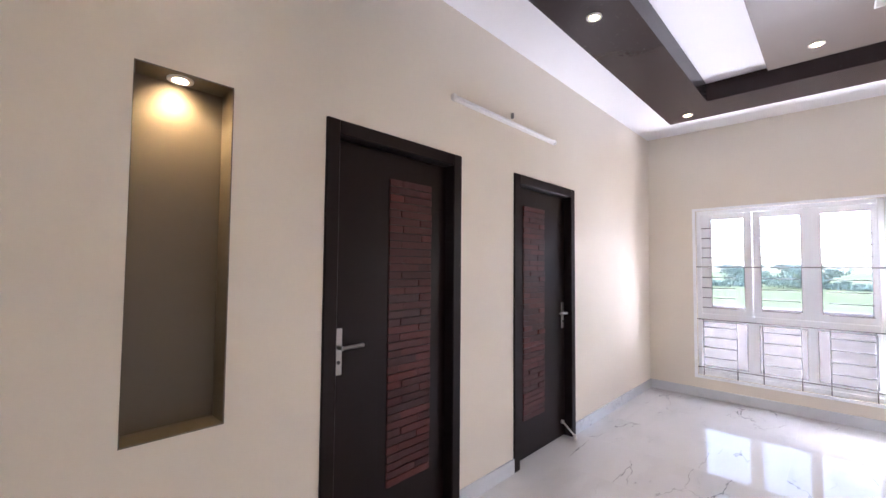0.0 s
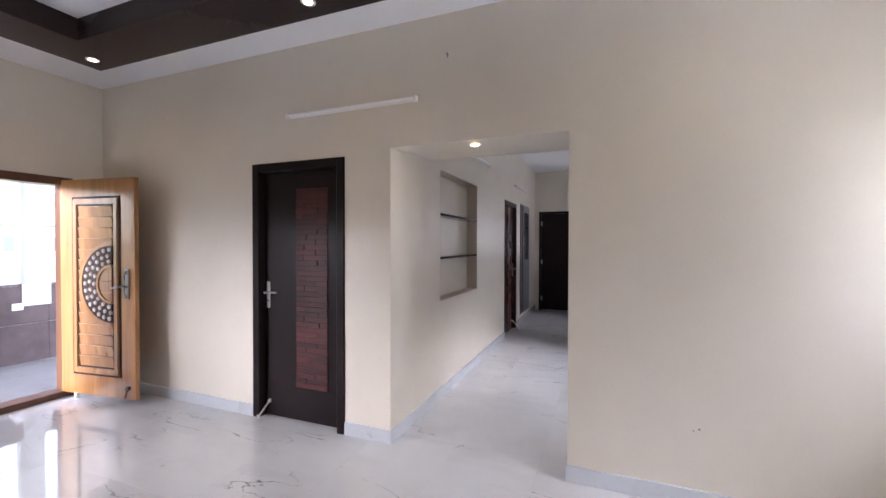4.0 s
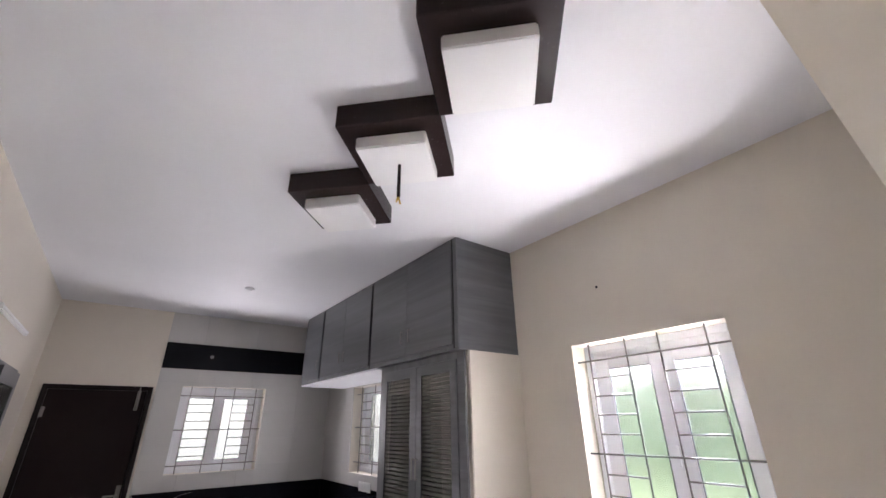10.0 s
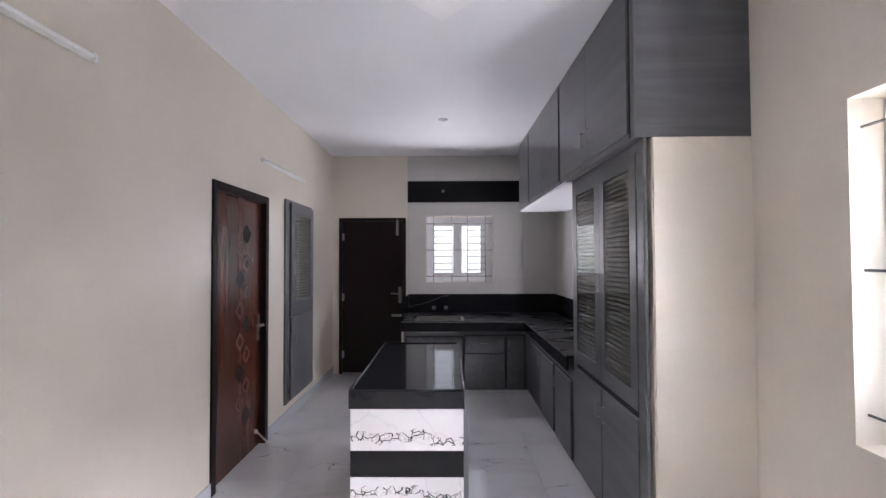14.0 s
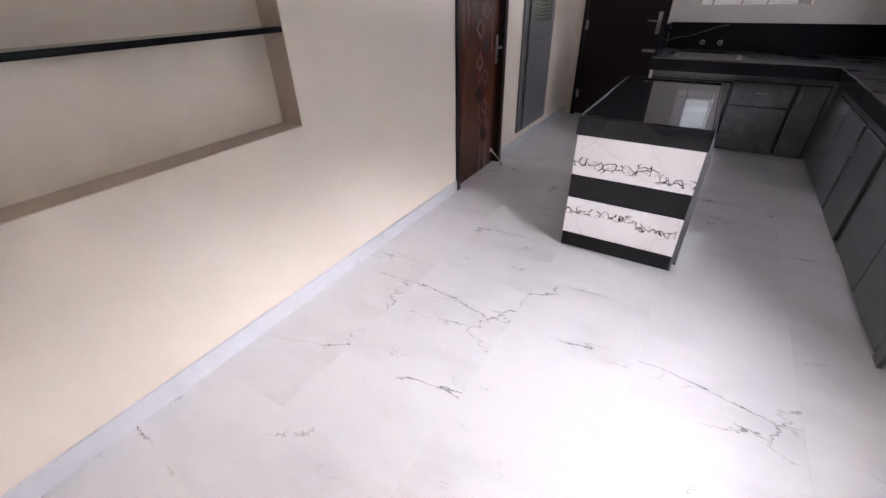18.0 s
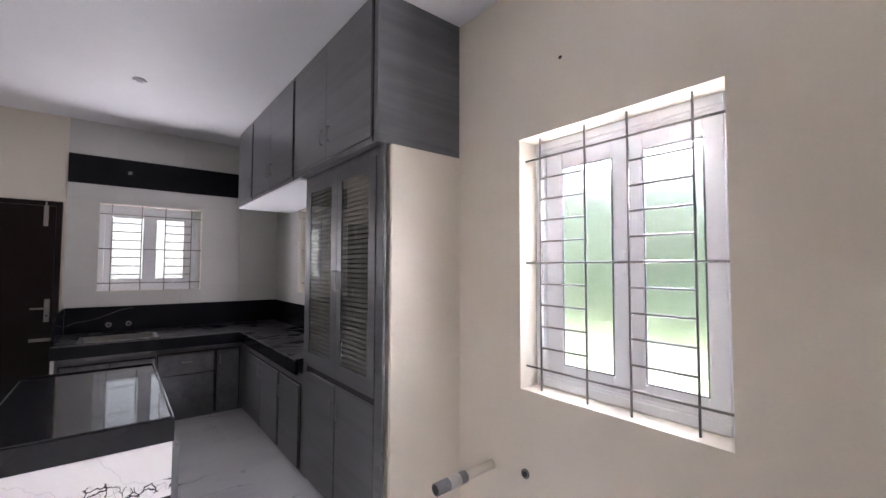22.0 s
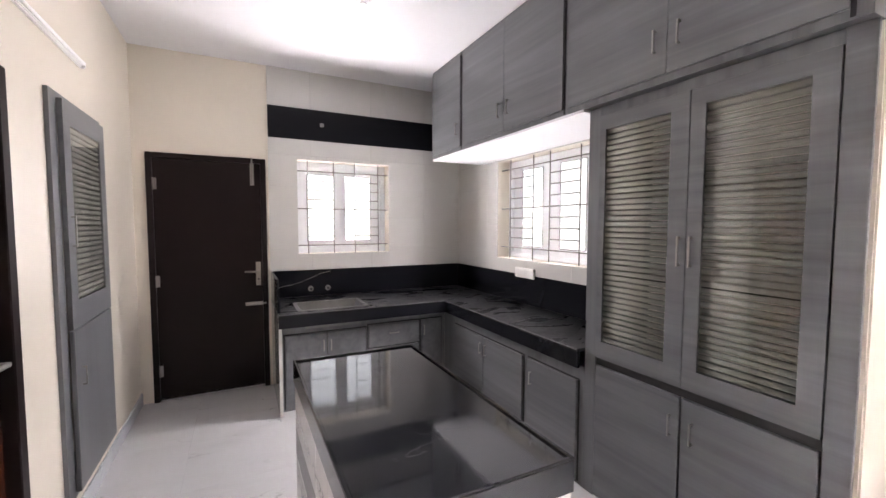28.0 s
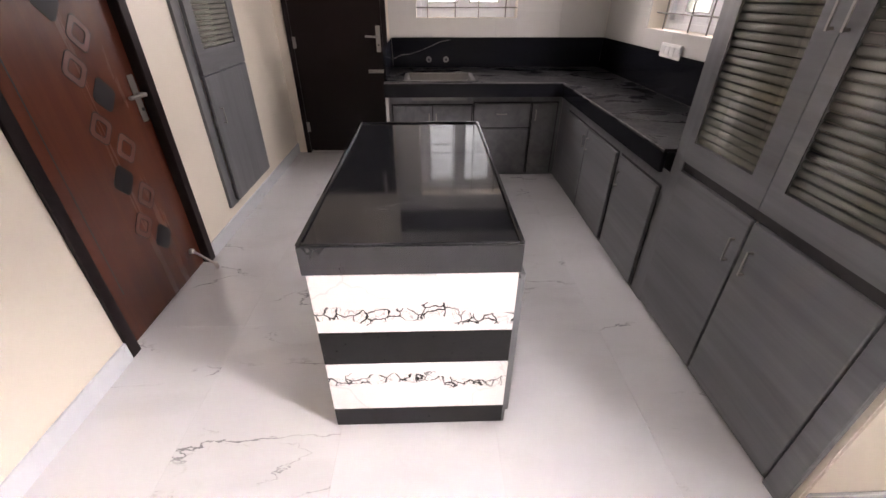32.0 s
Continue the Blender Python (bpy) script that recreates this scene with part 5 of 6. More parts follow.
for b in ((1.055, EAST - 0.016, END - 0.016, END - 0.0005, 0.8335, 1.092), (EAST - 0.016, EAST - 0.0005, 4.004, END - 0.0165, 0.8335, 1.092)):
    bm = bmesh.new()
    box(bm, *b)
    splash = part("splashback", bm, M_GRANITEDULL, counter)
    if b[1] - b[0] > 1:
        bm = bmesh.new()
        line = [(1.058, 0.908), (1.14, 0.945), (1.22, 0.952), (1.33, 0.985), (1.42, 1.02), (1.50, 1.055), (1.60, 1.072)]
        for (xa, za), (xb, zb) in zip(line, line[1:]):
            q = [bm.verts.new(v) for v in ((xa, END - 0.0164, za - 0.002), (xb, END - 0.0164, zb - 0.002), (xb, END - 0.0164, zb + 0.002), (xa, END - 0.0164, za + 0.002))]
            bm.faces.new(q)
        part("pale_vein", bm, M_VEIN, splash)
sink = thing("kitchen_sink", "stainless steel sink sunk in the black counter", "sink")
bm = bmesh.new()
rim = [(SX0 - 0.012, SY0 - 0.012), (SX1 + 0.012, SY0 - 0.012), (SX1 + 0.012, SY1 + 0.012), (SX0 - 0.012, SY1 + 0.012)]
inn = [(SX0 + 0.02, SY0 + 0.02), (SX1 - 0.02, SY0 + 0.02), (SX1 - 0.02, SY1 - 0.02), (SX0 + 0.02, SY1 - 0.02)]
bot = [(SX0 + 0.05, SY0 + 0.05), (SX1 - 0.05, SY0 + 0.05), (SX1 - 0.05, SY1 - 0.05), (SX0 + 0.05, SY1 - 0.05)]
rings = [[bm.verts.new((x, y, z)) for x, y in r] for r, z in ((rim, 0.8335), (rim, 0.838), (inn, 0.838), (bot, 0.665))]
for p, q in zip(rings, rings[1:]):
    for i in range(4):
        bm.faces.new((p[i], p[(i + 1) % 4], q[(i + 1) % 4], q[i]))
bm.faces.new(rings[-1])
bmesh.ops.recalc_face_normals(bm, faces=bm.faces)
bmesh.ops.bevel(bm, geom=[e for e in bm.edges if len(e.link_faces) == 2], offset=0.012, segments=2, affect="EDGES", clamp_overlap=True)
part("basin", bm, M_SINK, sink)
bm = bmesh.new()
disc_ring(bm, ((SX0 + SX1) / 2, (SY0 + SY1) / 2), 0.012, 0.04, 0.666, 0.670)
part("drain", bm, M_CHROME, sink)
for x in (1.398, 1.562):
    tap = thing("tap_outlet", "capped steel water outlet in the black splashback", "pipe outlet", "tap outlets", (x, END - 0.016, 0.905))
    bm = bmesh.new()
    rod(bm, (0, 0, 0), (0, -0.006, 0), 0.026, 16)
    part("flange", bm, M_CHROME, tap)
    bm = bmesh.new()
    rod(bm, (0, -0.006, 0), (0, -0.03, 0), 0.012, 12)
    part("stub", bm, M_DARKMETAL, tap)


# ---- island ----
IX = (1.012, 1.672)
IYs = (3.190, 4.498)
isl = thing("kitchen_island", "kitchen island with black granite top and banded tiles", "kitchen island")
bm = bmesh.new()
box(bm, IX[0] + 0.016, IX[1] - 0.014, IYs[0] + 0.016, IYs[1] - 0.012, 0.0, 0.725)
part("core", bm, M_GROUT, isl)
bm = bmesh.new()
box(bm, IX[0], IX[1], IYs[0], IYs[1], 0.726, 0.828)
soften(bm, 0.003, 1)
slab_ob = part("top_slab", bm, M_GRANITE, isl, "polished black granite slab")
bm = bmesh.new()
frame_pts = ((IX[0], IX[0] + 0.014, IYs[0], IYs[1]), (IX[1] - 0.014, IX[1], IYs[0], IYs[1]), (IX[0] + 0.014, IX[1] - 0.014, IYs[0], IYs[0] + 0.014), (IX[0] + 0.014, IX[1] - 0.014, IYs[1] - 0.014, IYs[1]))
for b in frame_pts:
    box(bm, *b, 0.8285, 0.837)
soften(bm, 0.003, 1)
part("raised_rim", bm, M_GRANITE, slab_ob)
for i, (a, b) in enumerate(((0.0, 0.098), (0.098, 0.340), (0.340, 0.488), (0.488, 0.725))):
    m = M_EDGE if i % 2 == 0 else (M_ISLELOW if i == 1 else M_ISLEWHITE)
    nm = "black_tile" if i % 2 == 0 else "veined_tile"
    lab = "black banding tile" if i % 2 == 0 else "white tile with black veins"
    bm = bmesh.new()
    box(bm, IX[0] + 0.010, IX[1] - 0.006, IYs[0] + 0.006, IYs[0] + 0.0155, a + 0.001, b - 0.001)
    soften(bm, 0.0015, 1)
    part(nm, bm, m, isl, lab)
    for ya, yb in ((IYs[0] + 0.018, 3.85), (3.852, IYs[1] - 0.013)):
        bm = bmesh.new()
        box(bm, IX[0] + 0.006, IX[0] + 0.0155, ya, yb, a + 0.001, b - 0.001)
        soften(bm, 0.0015, 1)
        part(nm, bm, m, isl)
bm = bmesh.new()
box(bm, IX[1] - 0.013, IX[1] + 0.004, IYs[0] + 0.008, IYs[1] - 0.013, 0.0, 0.70)
part("side_frame", bm, M_GREYV, isl)
for a, b in ((IYs[0] + 0.03, 3.84), (3.85, IYs[1] - 0.03)):
    flat_door(isl, "door", "x", a, b, 0.03, 0.70, IX[1] + 0.0045, 1, M_GREYV)

# ---- wall cupboard ----
cup = thing("wall_cupboard", "narrow grey cupboard with reeded glass set in the wall", "cupboard")
a, b = -0.128, 0.018
for nm, c in (("stile", (LC[0] + 0.001, LC[0] + 0.085, a, b, LC[2] + 0.001, LC[3] - 0.001)), ("stile", (LC[1] - 0.05, LC[1] - 0.001, a, b, LC[2] + 0.001, LC[3] - 0.001)),
              ("rail", (LC[0] + 0.0855, LC[1] - 0.0505, a, b, LC[2] + 0.001, LC[2] + 0.04)), ("rail", (LC[0] + 0.0855, LC[1] - 0.0505, a, b, LC[3] - 0.06, LC[3] - 0.001)),
              ("rail", (LC[0] + 0.0855, LC[1] - 0.0505, a, b - 0.012, 0.99, 1.03))):
    bm = bmesh.new()
    wbox(bm, "x", *c)
    part(nm, bm, M_GREYV, cup)
bm = bmesh.new()
wbox(bm, "x", LC[0] + 0.086, LC[1] - 0.051, -0.125, -0.115, LC[2] + 0.041, LC[3] - 0.061)
part("back_panel", bm, M_WALL, cup)
u0, u1 = LC[0] + 0.088, LC[1] - 0.02
d = reeded_door(cup, "x", u0, u1, 1.015, LC[3] - 0.03, 0.0185, 1, (u0 + 0.09, u1 - 0.09, 1.15, LC[3] - 0.14))
pull(d, "x", u0 + 0.045, 0.0405, 1, 1.5, True, 0.16)
d = flat_door(cup, "door", "x", u0, u1, LC[2] + 0.02, 1.010, 0.0185, 1, M_GREYV, 0.022)
pull(d, "x", u0 + 0.09, 0.0405, 1, 0.76, True, 0.1)


# ---- small fittings ----
def switch_plate(axis, plane, room, u0, u1, z0, z1, cols, rows, label):
    top = thing("switch_plate", label, "switch plate")
    bm = bmesh.new()
    wbox(bm, axis, u0, u1, plane + room * 0.0005, plane + room * 0.012, z0, z1)
    soften(bm, 0.004, 2)
    part("plate", bm, M_PLASTIC, top)
    for r in range(rows):
        for c in range(cols):
            a = u0 + 0.012 + (u1 - u0 - 0.024) * c / cols
            b = u0 + 0.012 + (u1 - u0 - 0.024) * (c + 1) / cols
            p = z0 + 0.012 + (z1 - z0 - 0.024) * r / rows
            q = z0 + 0.012 + (z1 - z0 - 0.024) * (r + 1) / rows
            bm = bmesh.new()
            wbox(bm, axis, a + 0.002, b - 0.002, plane + room * 0.012, plane + room * 0.016, p + 0.004, q - 0.004)
            soften(bm, 0.002, 1)
            part("switch", bm, M_SWITCH, top)


switch_plate("x", WEST, 1, -2.305, -2.095, 1.325, 1.53, 4, 3, "white three-row switch plate on the hall wall")
switch_plate("x", EAST - 0.016, -1, 5.075, 5.345, 1.065, 1.155, 4, 1, "white socket plate over the black splashback")

pipe = thing("waste_pipe", "grey waste pipe sticking out of the dining wall", "pipe")
bm = bmesh.new()
rod(bm, (EAST - 0.0005, 2.580, 0.447), (2.86, 2.574, 0.445), 0.026, 16)
part("painted_stub", bm, M_WALL, pipe)
bm = bmesh.new()
rod(bm, (2.865, 2.5742, 0.445), (2.672, 2.568, 0.442), 0.030, 16)
part("sleeve", bm, M_PIPE, pipe)
# dark disc painted for the shade inside the solid sleeve
bm = bmesh.new()
rod(bm, (2.6715, 2.568, 0.442), (2.670, 2.568, 0.442), 0.024, 16)
part("bore_shade", bm, M_PIPEIN, pipe)
bm = bmesh.new()
rod(bm, (2.82, 2.5726, 0.4445), (2.75, 2.5705, 0.4435), 0.0315, 16)
part("foil_band", bm, M_FOIL, pipe)
hole = thing("water_outlet", "capped water outlet low on the dining wall", "pipe outlet", at=(EAST, 2.345, 0.486))
bm = bmesh.new()
rod(bm, (-0.0005, 0, 0), (-0.007, 0, 0), 0.024, 16)
part("flange", bm, M_BAR, hole)
bm = bmesh.new()
rod(bm, (-0.007, 0, 0), (-0.014, 0, 0), 0.013, 12)
part("cap", bm, M_PIPEIN, hole)
hole = thing("wall_hole", "small drilled wire hole high on the dining wall", "hole", at=(EAST, 2.12, 2.508))
# solid dark disc painted for the shade in the hole
bm = bmesh.new()
rod(bm, (-0.0005, 0, 0), (-0.003, 0, 0), 0.009, 10)
part("hole_shade", bm, M_PIPEIN, hole)

# ---- outside ----
M_GRASS = paint("grass_ground", (0.27, 0.30, 0.125), 0.9, 0.3, 0.15, 20, 0.3)
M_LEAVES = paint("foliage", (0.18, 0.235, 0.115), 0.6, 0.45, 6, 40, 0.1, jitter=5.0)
# tree and bush green paled and greyed, distance haze put into the colour
M_TREELINE = paint("hazed_foliage", (0.25, 0.32, 0.27), 0.7, 0.4, 3, 30, 0.1)
M_BARK = paint("bark", (0.14, 0.10, 0.07), 0.9, 0.3, 8, 40, 0.5)
M_PORCHTILE = marble("porch_tile", (0.19, 0.185, 0.19), (0.04, 0.025, 0.025), 0.2, 1.5, 0.01, 0.5, 0.2)
M_BLUEGREY = paint("blue_grey_paint", (0.072, 0.101, 0.130), 0.5, 0.06, 2, 60, 0.1)
M_BROWNTILE = paint("brown_wall_tile", (0.095, 0.068, 0.072), 0.25, 0.25, 4, 60, 0.05)
M_DADO = paint("pale_grey_dado", (0.27, 0.28, 0.29), 0.5, 0.08, 2, 40, 0.1)
M_PINKWALL = paint("pale_pink_wall", (0.40, 0.32, 0.315), 0.7, 0.08, 1.5, 40, 0.2)
M_FARPANE = paint("far_window_pane", (0.16, 0.18, 0.20), 0.15, 0.05)
M_FARWHITE = paint("white_outside_paint", (0.52, 0.52, 0.52), 0.7, 0.05)

bm = bmesh.new()
box(bm, -400, 400, -400, 400, -0.7, -0.5)
structure("ground", bm, M_GRASS, "rough green grass around the house", "ground")
bm = bmesh.new()
box(bm, -5.6, WEST - 0.2, -2.6, 2.4, -0.5, -0.02)
porch_floor = structure("porch_floor", bm, M_GROUT, "grey tiled porch floor outside the main door", "porch floor")
for i in range(4):
    for j in range(8):
        bm = bmesh.new()
        box(bm, -5.599 + 0.52 * i, -5.081 + 0.52 * i, -2.599 + 0.6 * j, -2.001 + 0.6 * j, -0.019, -0.008)
        part("tile", bm, M_PORCHTILE, porch_floor)
bm = bmesh.new()
# slab added out of view to limit sky light on the porch
box(bm, -6.4, -4.3, -2.9, 2.6, 2.85, 3.0)
structure("added_porch_roof", bm, M_FARWHITE, "unseen flat white porch roof slab, added for shade", "roof")
stub = thing("porch_stub_wall", "low pale wall end beside the porch column", "low wall")
bm = bmesh.new()
box(bm, -5.34, -5.30, -0.589, -0.483, -0.008, 0.887)
soften(bm, 0.004, 1)
part("wall_body", bm, M_DADO, stub)
col = thing("porch_column", "blue-grey painted porch column on the tiled floor", "column")
bm = bmesh.new()
box(bm, -5.10, -4.90, -0.51, -0.306, -0.008, 2.85)
soften(bm, 0.01, 2)
part("shaft", bm, M_BLUEGREY, col)
wall_ob = thing("porch_screen_wall", "blue-grey porch wall with louvred panel", "wall")
bm = bmesh.new()
box(bm, -5.55, -5.35, -2.6, -0.66, -0.008, 2.85)
part("wall_body", bm, M_BLUEGREY, wall_ob)
for i in range(9):
    bm = bmesh.new()
    box(bm, -5.35, -5.32, -1.01, -0.76, 1.32 + 0.125 * i, 1.32 + 0.125 * i + 0.10)
    part("louvre", bm, M_BLUEGREY, wall_ob)
bm = bmesh.new()
box(bm, -5.35, -5.32, -2.6, -0.66, -0.008, 0.883)
part("dado", bm, M_DADO, wall_ob, "pale dado below the louvres")
half = thing("porch_parapet", "low brown tiled porch wall with white posts", "parapet")
bm = bmesh.new()
box(bm, -5.35, -5.12, -0.14, 2.4, -0.008, 0.93)
part("core", bm, M_GROUT, half)
for j in range(5):
    for k in range(2):
        bm = bmesh.new()
        box(bm, -5.1195, -5.108, -0.138 + 0.507 * j, 0.366 + 0.507 * j, -0.007 + 0.47 * k, 0.458 + 0.47 * k)
        part("tile", bm, M_BROWNTILE, half)
bm = bmesh.new()
box(bm, -5.36, -5.105, -0.139, 2.4, 0.9305, 0.95)
part("coping", bm, M_BROWNTILE, half)
pilaster = thing("porch_pilaster", "narrow white pilaster closing the end of the parapet", "pilaster")
bm = bmesh.new()
box(bm, -5.35, -5.10, -0.225, -0.141, -0.008, 2.85)
soften(bm, 0.006, 1)
part("shaft", bm, M_FARWHITE, pilaster)
for y in (0.14, 1.2, 2.2):
    post = thing("porch_post", "white square post standing on the porch parapet", "post", "porch posts")
    bm = bmesh.new()
    box(bm, -5.12, -5.10, y - 0.03, y + 0.25, 0.68, 0.95)
    box(bm, -5.33, -5.10, y, y + 0.17, 0.951, 2.85)
    part("post_shaft", bm, M_FARWHITE, post)
bm = bmesh.new()
box(bm, -5.105, -5.095, 0.02, 0.12, 0.64, 0.72)
notice = part("paper_notice", bm, M_PLASTIC)
tagged(notice, "small white paper stuck on the brown parapet", "paper")
fence = thing("compound_wall", "pale pink compound wall beyond the hall window", "garden wall")
bm = bmesh.new()
box(bm, -6.9, -6.75, -12, -2.7, -0.52, 0.72)
part("wall_body", bm, M_PINKWALL, fence)
bm = bmesh.new()
box(bm, -6.93, -6.72, -12, -2.7, 0.7205, 0.77)
part("coping", bm, M_PINKWALL, fence)
house = thing("neighbour_house", "white two-storey flat-roofed house far beyond the porch", "house")
bm = bmesh.new()
box(bm, -54, -44, 7.5, 24, -0.5, 7.3)
part("wall", bm, M_FARWHITE, house)
bm = bmesh.new()
box(bm, -54.4, -43.5, 7.1, 24.4, 7.3, 7.6)
part("roof", bm, M_FARWHITE, house)
bm = bmesh.new()
box(bm, -43.999, -43.4, 7.3, 24.2, 2.95, 3.1)
part("ledge", bm, M_FARWHITE, house)
for z in (0.7, 4.55):
    for y in (9.0, 12.2, 15.0, 18.2, 21.2):
        bm = bmesh.new()
        box(bm, -43.999, -43.93, y - 0.1, y + 1.3, z - 0.1, z + 1.4)
        win = part("window_frame", bm, M_UPVC, house)
        bm = bmesh.new()
        box(bm, -43.929, -43.92, y, y + 1.2, z, z + 1.3)
        part("pane", bm, M_FARPANE, win, "dark grey window pane")


def leaves(bm, rng, c, r, n, size):
    for _ in range(n):
        v = Vector((rng.gauss(0, 1), rng.gauss(0, 1), rng.gauss(0, 1))).normalized() * (rng.random() ** 0.4)
        p = Vector(c) + Vector((v.x * r[0], v.y * r[1], v.z * r[2]))
        q = Euler((rng.uniform(0, 6.3), rng.uniform(0, 6.3), rng.uniform(0, 6.3))).to_matrix()
        s = size * rng.uniform(0.6, 1.3)
        vs = [bm.verts.new(p + q @ Vector(k)) for k in ((-s * 0.4, 0, 0), (0, -s * 0.3, s * 0.1), (s * 0.6, 0, 0), (0, s * 0.3, s * 0.1))]
        bm.faces.new(vs)


def tree(at, h, spread, seed):
    rng = random.Random(seed)
    top = thing("tree", "leafy green tree with an uneven crown", "tree", "trees", at)
    bm = bmesh.new()
    segs = [(0.0, 0.16), (0.25, 0.13), (0.5, 0.10), (0.75, 0.06)]
    lean = rng.uniform(-0.1, 0.1)
    for (a, ra), (b, rb) in zip(segs, segs[1:]):
        rod(bm, (lean * a * h, 0, a * h * 0.7), (lean * b * h, 0, b * h * 0.7), (ra + rb) / 2 * h / 6, 8)
    for k in range(6):
        a = rng.uniform(0, 6.28)
        z = rng.uniform(0.28, 0.5) * h
        rod(bm, (lean * z, 0, z), (math.cos(a) * spread * 0.6, math.sin(a) * spread * 0.6, z + h * 0.22), 0.03 * h / 6, 6)
    part("trunk", bm, M_BARK, top)
    bm = bmesh.new()
    for k in range(15):
        a = rng.uniform(0, 6.28)
        d = rng.uniform(0.1, 0.85) * spread
        leaves(bm, rng, (math.cos(a) * d, math.sin(a) * d, h * rng.uniform(0.28, 0.9)), (spread * 0.36, spread * 0.36, h * 0.15), 150, 0.30)
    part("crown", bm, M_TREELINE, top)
    return top


t0 = tree((-68, -24, -0.5), 2.5, 3.4, 3)
t1 = tree((-72, -13, -0.5), 2.9, 3.2, 8)
for k, (x, y, r) in enumerate(((-56, -27, 40), (-60, -33, 120), (-55, -5, 200), (-61, 3, 80), (-58, -41, 250), (-63, 12, 160))):
    copy_thing((t0, t1)[k % 2], pose(x, y, -0.5, 0, 0, r))
rng = random.Random(17)
bm = bmesh.new()
for k in range(210):
    y = -66 + 0.46 * k + rng.uniform(-0.6, 0.6)
    h = 0.6 + 0.6 * math.sin(k * 0.21) * math.sin(k * 0.057 + 1.0) + rng.uniform(-0.35, 0.5)
    leaves(bm, rng, (-52 - rng.uniform(0, 5), y, -0.5 + h * 0.75), (1.1, 0.9, max(0.45, h * 0.8)), 85, 0.36)
tagged(part("treeline", bm, M_TREELINE), "hazy pale green line of bushes beyond the field", "bushes", kind="stuff")
for k, (x, y, r) in enumerate(((21, 12, 30), (22, 5.0, 150), (23, -3, 270))):
    copy_thing((t1, t0)[k % 2], pose(x, y, -0.5, 0, 0, r))
rng = random.Random(5)
bm = bmesh.new()
for k in range(330):
    leaves(bm, rng, (rng.uniform(15, 18), rng.uniform(-14, 20.0), rng.uniform(-0.3, 6.2)), (1.3, 1.5, 0.9), 150, 0.44)
hedge = part("hedge", bm, M_LEAVES)
tagged(hedge, "dense green shrubs along the side yard", "shrubs", kind="stuff")


# ---- wall tiles of the kitchen ----
def cut_rects(rects, hole):
    out = []
    for a, b, c, d in rects:
        h0, h1, k0, k1 = hole
        if h0 >= b or h1 <= a or k0 >= d or k1 <= c:
            out.append((a, b, c, d))
            continue
        if a < h0:
            out.append((a, h0, c, d))
        if b > h1:
            out.append((h1, b, c, d))
        m0, m1 = max(a, h0), min(b, h1)
        if c < k0:
            out.append((m0, m1, c, k0))
        if d > k1:
            out.append((m0, m1, k1, d))
    return out


def tiled(axis, plane, room, us, zs, holes, name, label):
    backing = bmesh.new()
    rects = [(us[0], us[-1], zs[0], zs[-1])]
    for h in holes:
        rects = cut_rects(rects, h)
    for a, b, c, d in rects:
        wbox(backing, axis, a, b, plane + room * 0.0005, plane + room * 0.004, c, d)
    top = structure(name, backing, M_WALLJOINT, label, "wall tiles")
    for a, b in zip(us, us[1:]):
        for c, d in zip(zs, zs[1:]):
            pieces = [(a + 0.0008, b - 0.0008, c + 0.0008, d - 0.0008)]
            for h in holes:
                pieces = cut_rects(pieces, h)
            for p in pieces:
                if p[1] - p[0] < 0.005 or p[3] - p[2] < 0.005:
                    continue
                bm = bmesh.new()
                wbox(bm, axis, p[0], p[1], plane + room * 0.0042, plane + room * 0.011, p[2], p[3])
                part("tile", bm, M_WALLTILE, top)


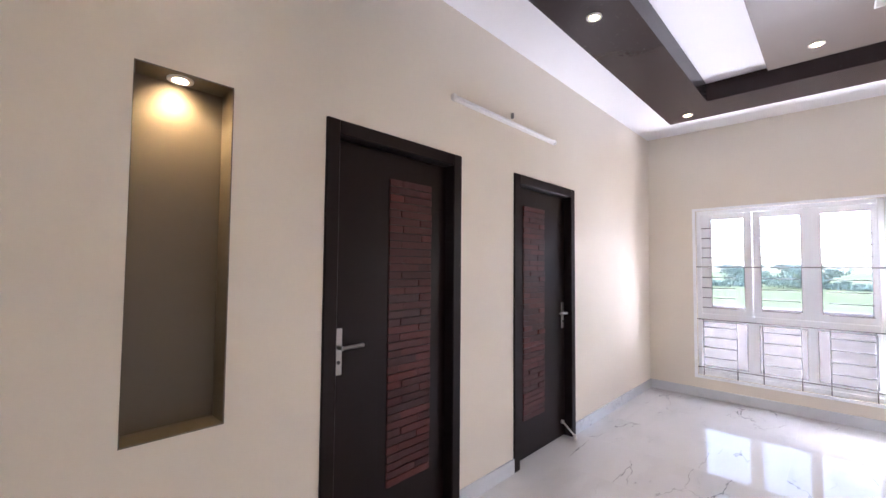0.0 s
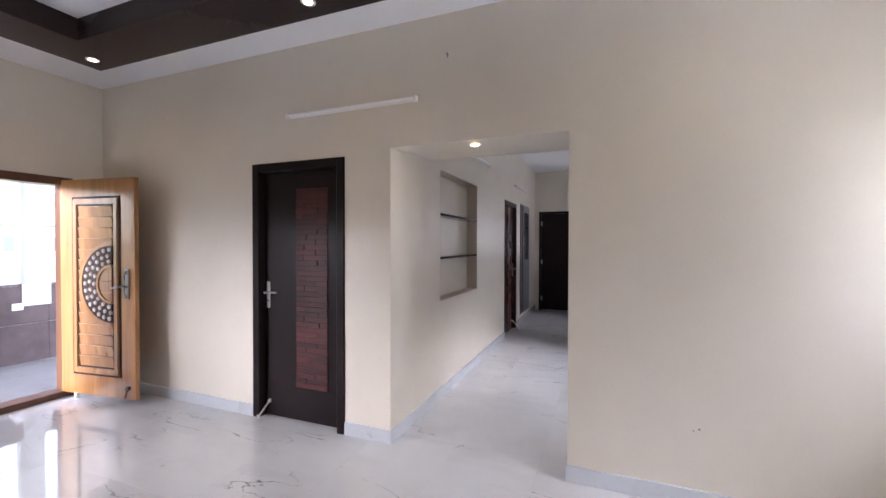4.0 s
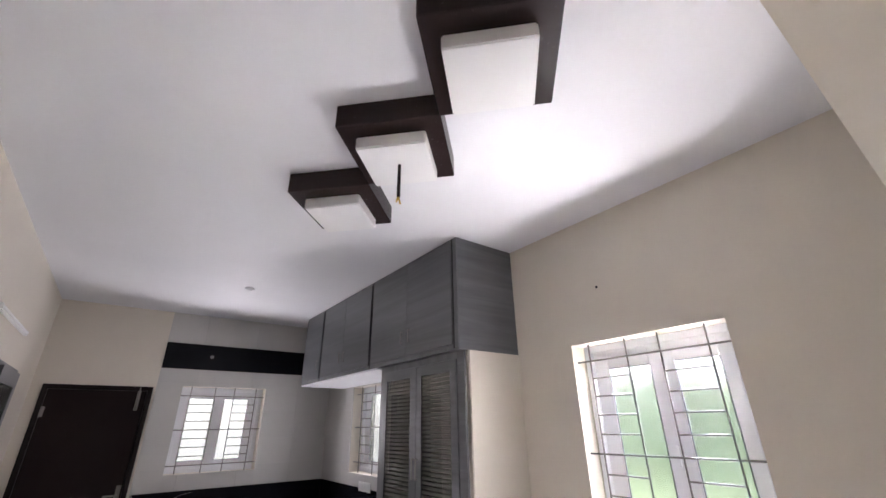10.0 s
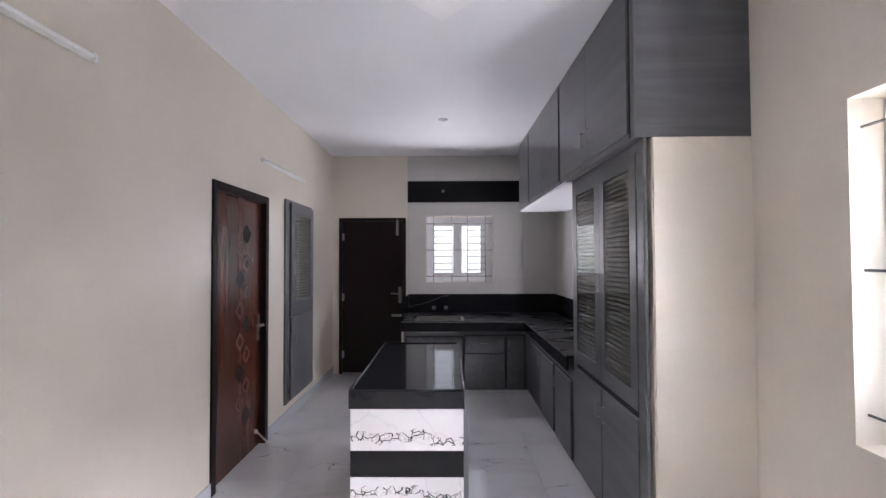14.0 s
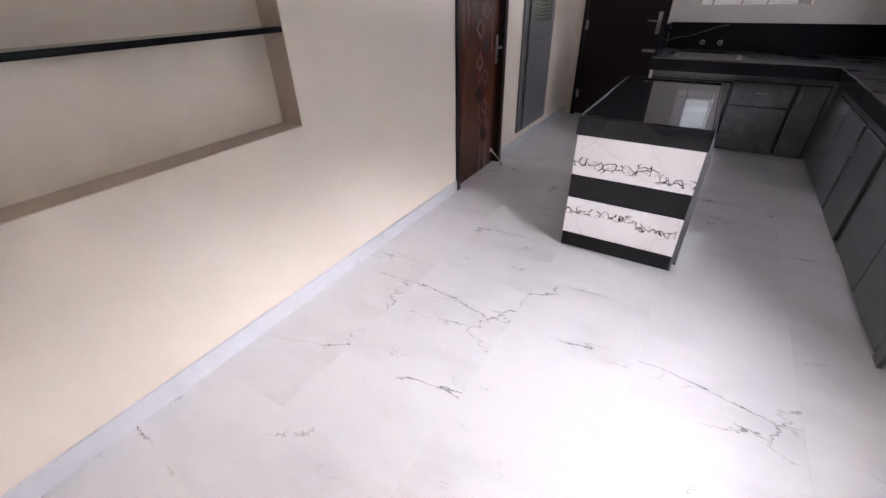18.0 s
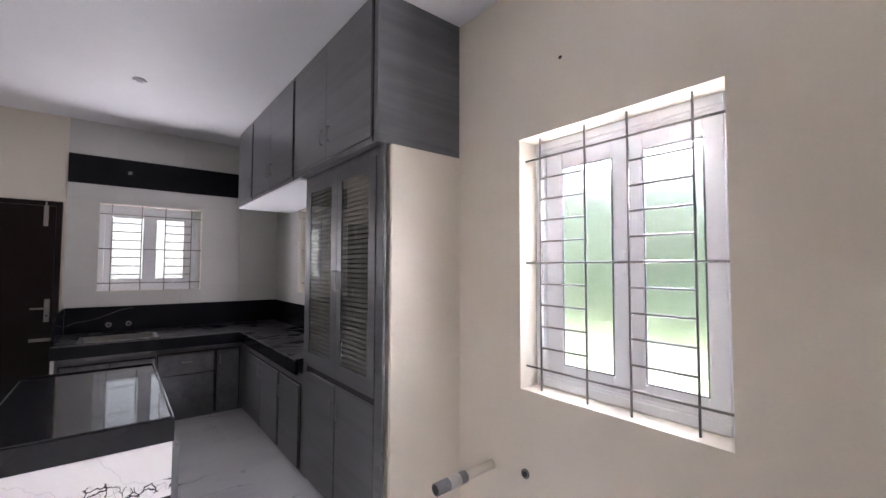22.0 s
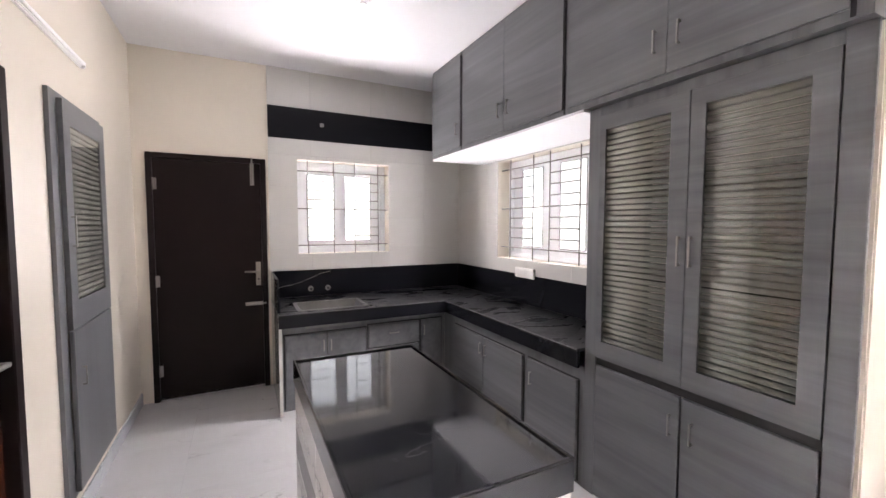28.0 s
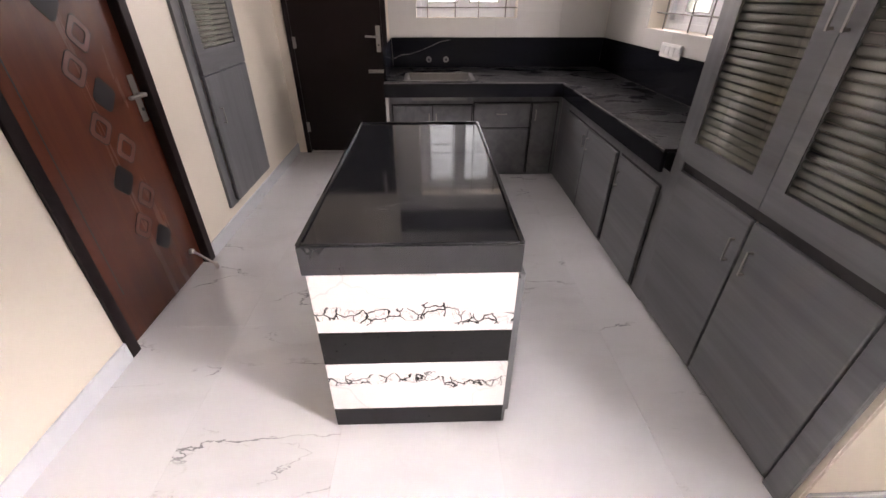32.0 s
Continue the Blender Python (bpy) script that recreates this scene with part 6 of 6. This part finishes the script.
tiled("y", END, -1, [1.036, 1.42, 2.02, 2.62, EAST - 0.012], [1.093, 1.30, 1.60, 1.90, 2.20, 2.35], [W3], "wall_tiles_end", "pale grey glossy wall tiles around the sink window")
tiled("y", END, -1, [1.036, 1.42, 2.02, 2.62, EAST - 0.012], [2.648, CEIL - 0.001], [], "wall_tiles_top", "pale grey glossy wall tiles under the ceiling")
tiled("x", EAST, -1, [4.004, 4.65, 5.25, 5.85, END - 0.012], [1.093, 1.30, 1.60, 1.90, 2.156], [W4], "wall_tiles_east", "pale grey glossy wall tiles around the counter window")
tiled("x", EAST, -1, [5.972, END - 0.012], [2.157, 2.60, CEIL - 0.001], [], "wall_tiles_corner", "pale grey glossy wall tiles in the corner")
band = thing("black_band", "black granite band across the kitchen end wall", "wall band")
bm = bmesh.new()
box(bm, 1.037, EAST - 0.012, END - 0.014, END - 0.0005, 2.352, 2.646)
part("band_slab", bm, M_GRANITEDULL, band)
bm = bmesh.new()
box(bm, 1.512, 1.546, END - 0.022, END - 0.0142, 2.49, 2.524)
part("wire_box", bm, M_BAR, band)

# ---- floor tiles ----
bm = bmesh.new()
box(bm, WEST - 0.2, HALL_E + 0.2, HALL_S - 0.3, 0.18, -0.12, -0.0022)
box(bm, -0.26, EAST + 0.2, 0.18, END + 0.28, -0.12, -0.0022)
floor_ob = structure("floor", bm, M_GROUT, "polished white marble tile floor with thin grey veins", "floor")
made_tiles = {}


def floor_tiles(x0, x1, y0, y1):
    gx, gy, w, h = 0.44, 0.18, 0.6, 1.2
    i0, i1 = math.floor((x0 - gx) / w), math.ceil((x1 - gx) / w)
    j0, j1 = math.floor((y0 - gy) / h), math.ceil((y1 - gy) / h)
    for i in range(i0, i1):
        for j in range(j0, j1):
            a, b = max(x0, gx + i * w), min(x1, gx + (i + 1) * w)
            c, d = max(y0, gy + j * h), min(y1, gy + (j + 1) * h)
            if b - a < 0.01 or d - c < 0.01:
                continue
            key = (round(b - a, 3), round(d - c, 3))
            if key not in made_tiles:
                bm = bmesh.new()
                box(bm, -(b - a) / 2 + 0.0003, (b - a) / 2 - 0.0003, -(d - c) / 2 + 0.0003, (d - c) / 2 - 0.0003, -0.01, 0.0)
                finish(bm)
                me = bpy.data.meshes.new("tile")
                bm.to_mesh(me)
                bm.free()
                me.materials.append(M_TILE)
                made_tiles[key] = me
            ob = new("tile", made_tiles[key])
            ob.location = ((a + b) / 2, (c + d) / 2, 0.0)
            ob.parent = floor_ob


floor_tiles(WEST - 0.15, HALL_E, HALL_S - 0.1, 0.18)
floor_tiles(-0.1, EAST, 0.18, END + 0.02)
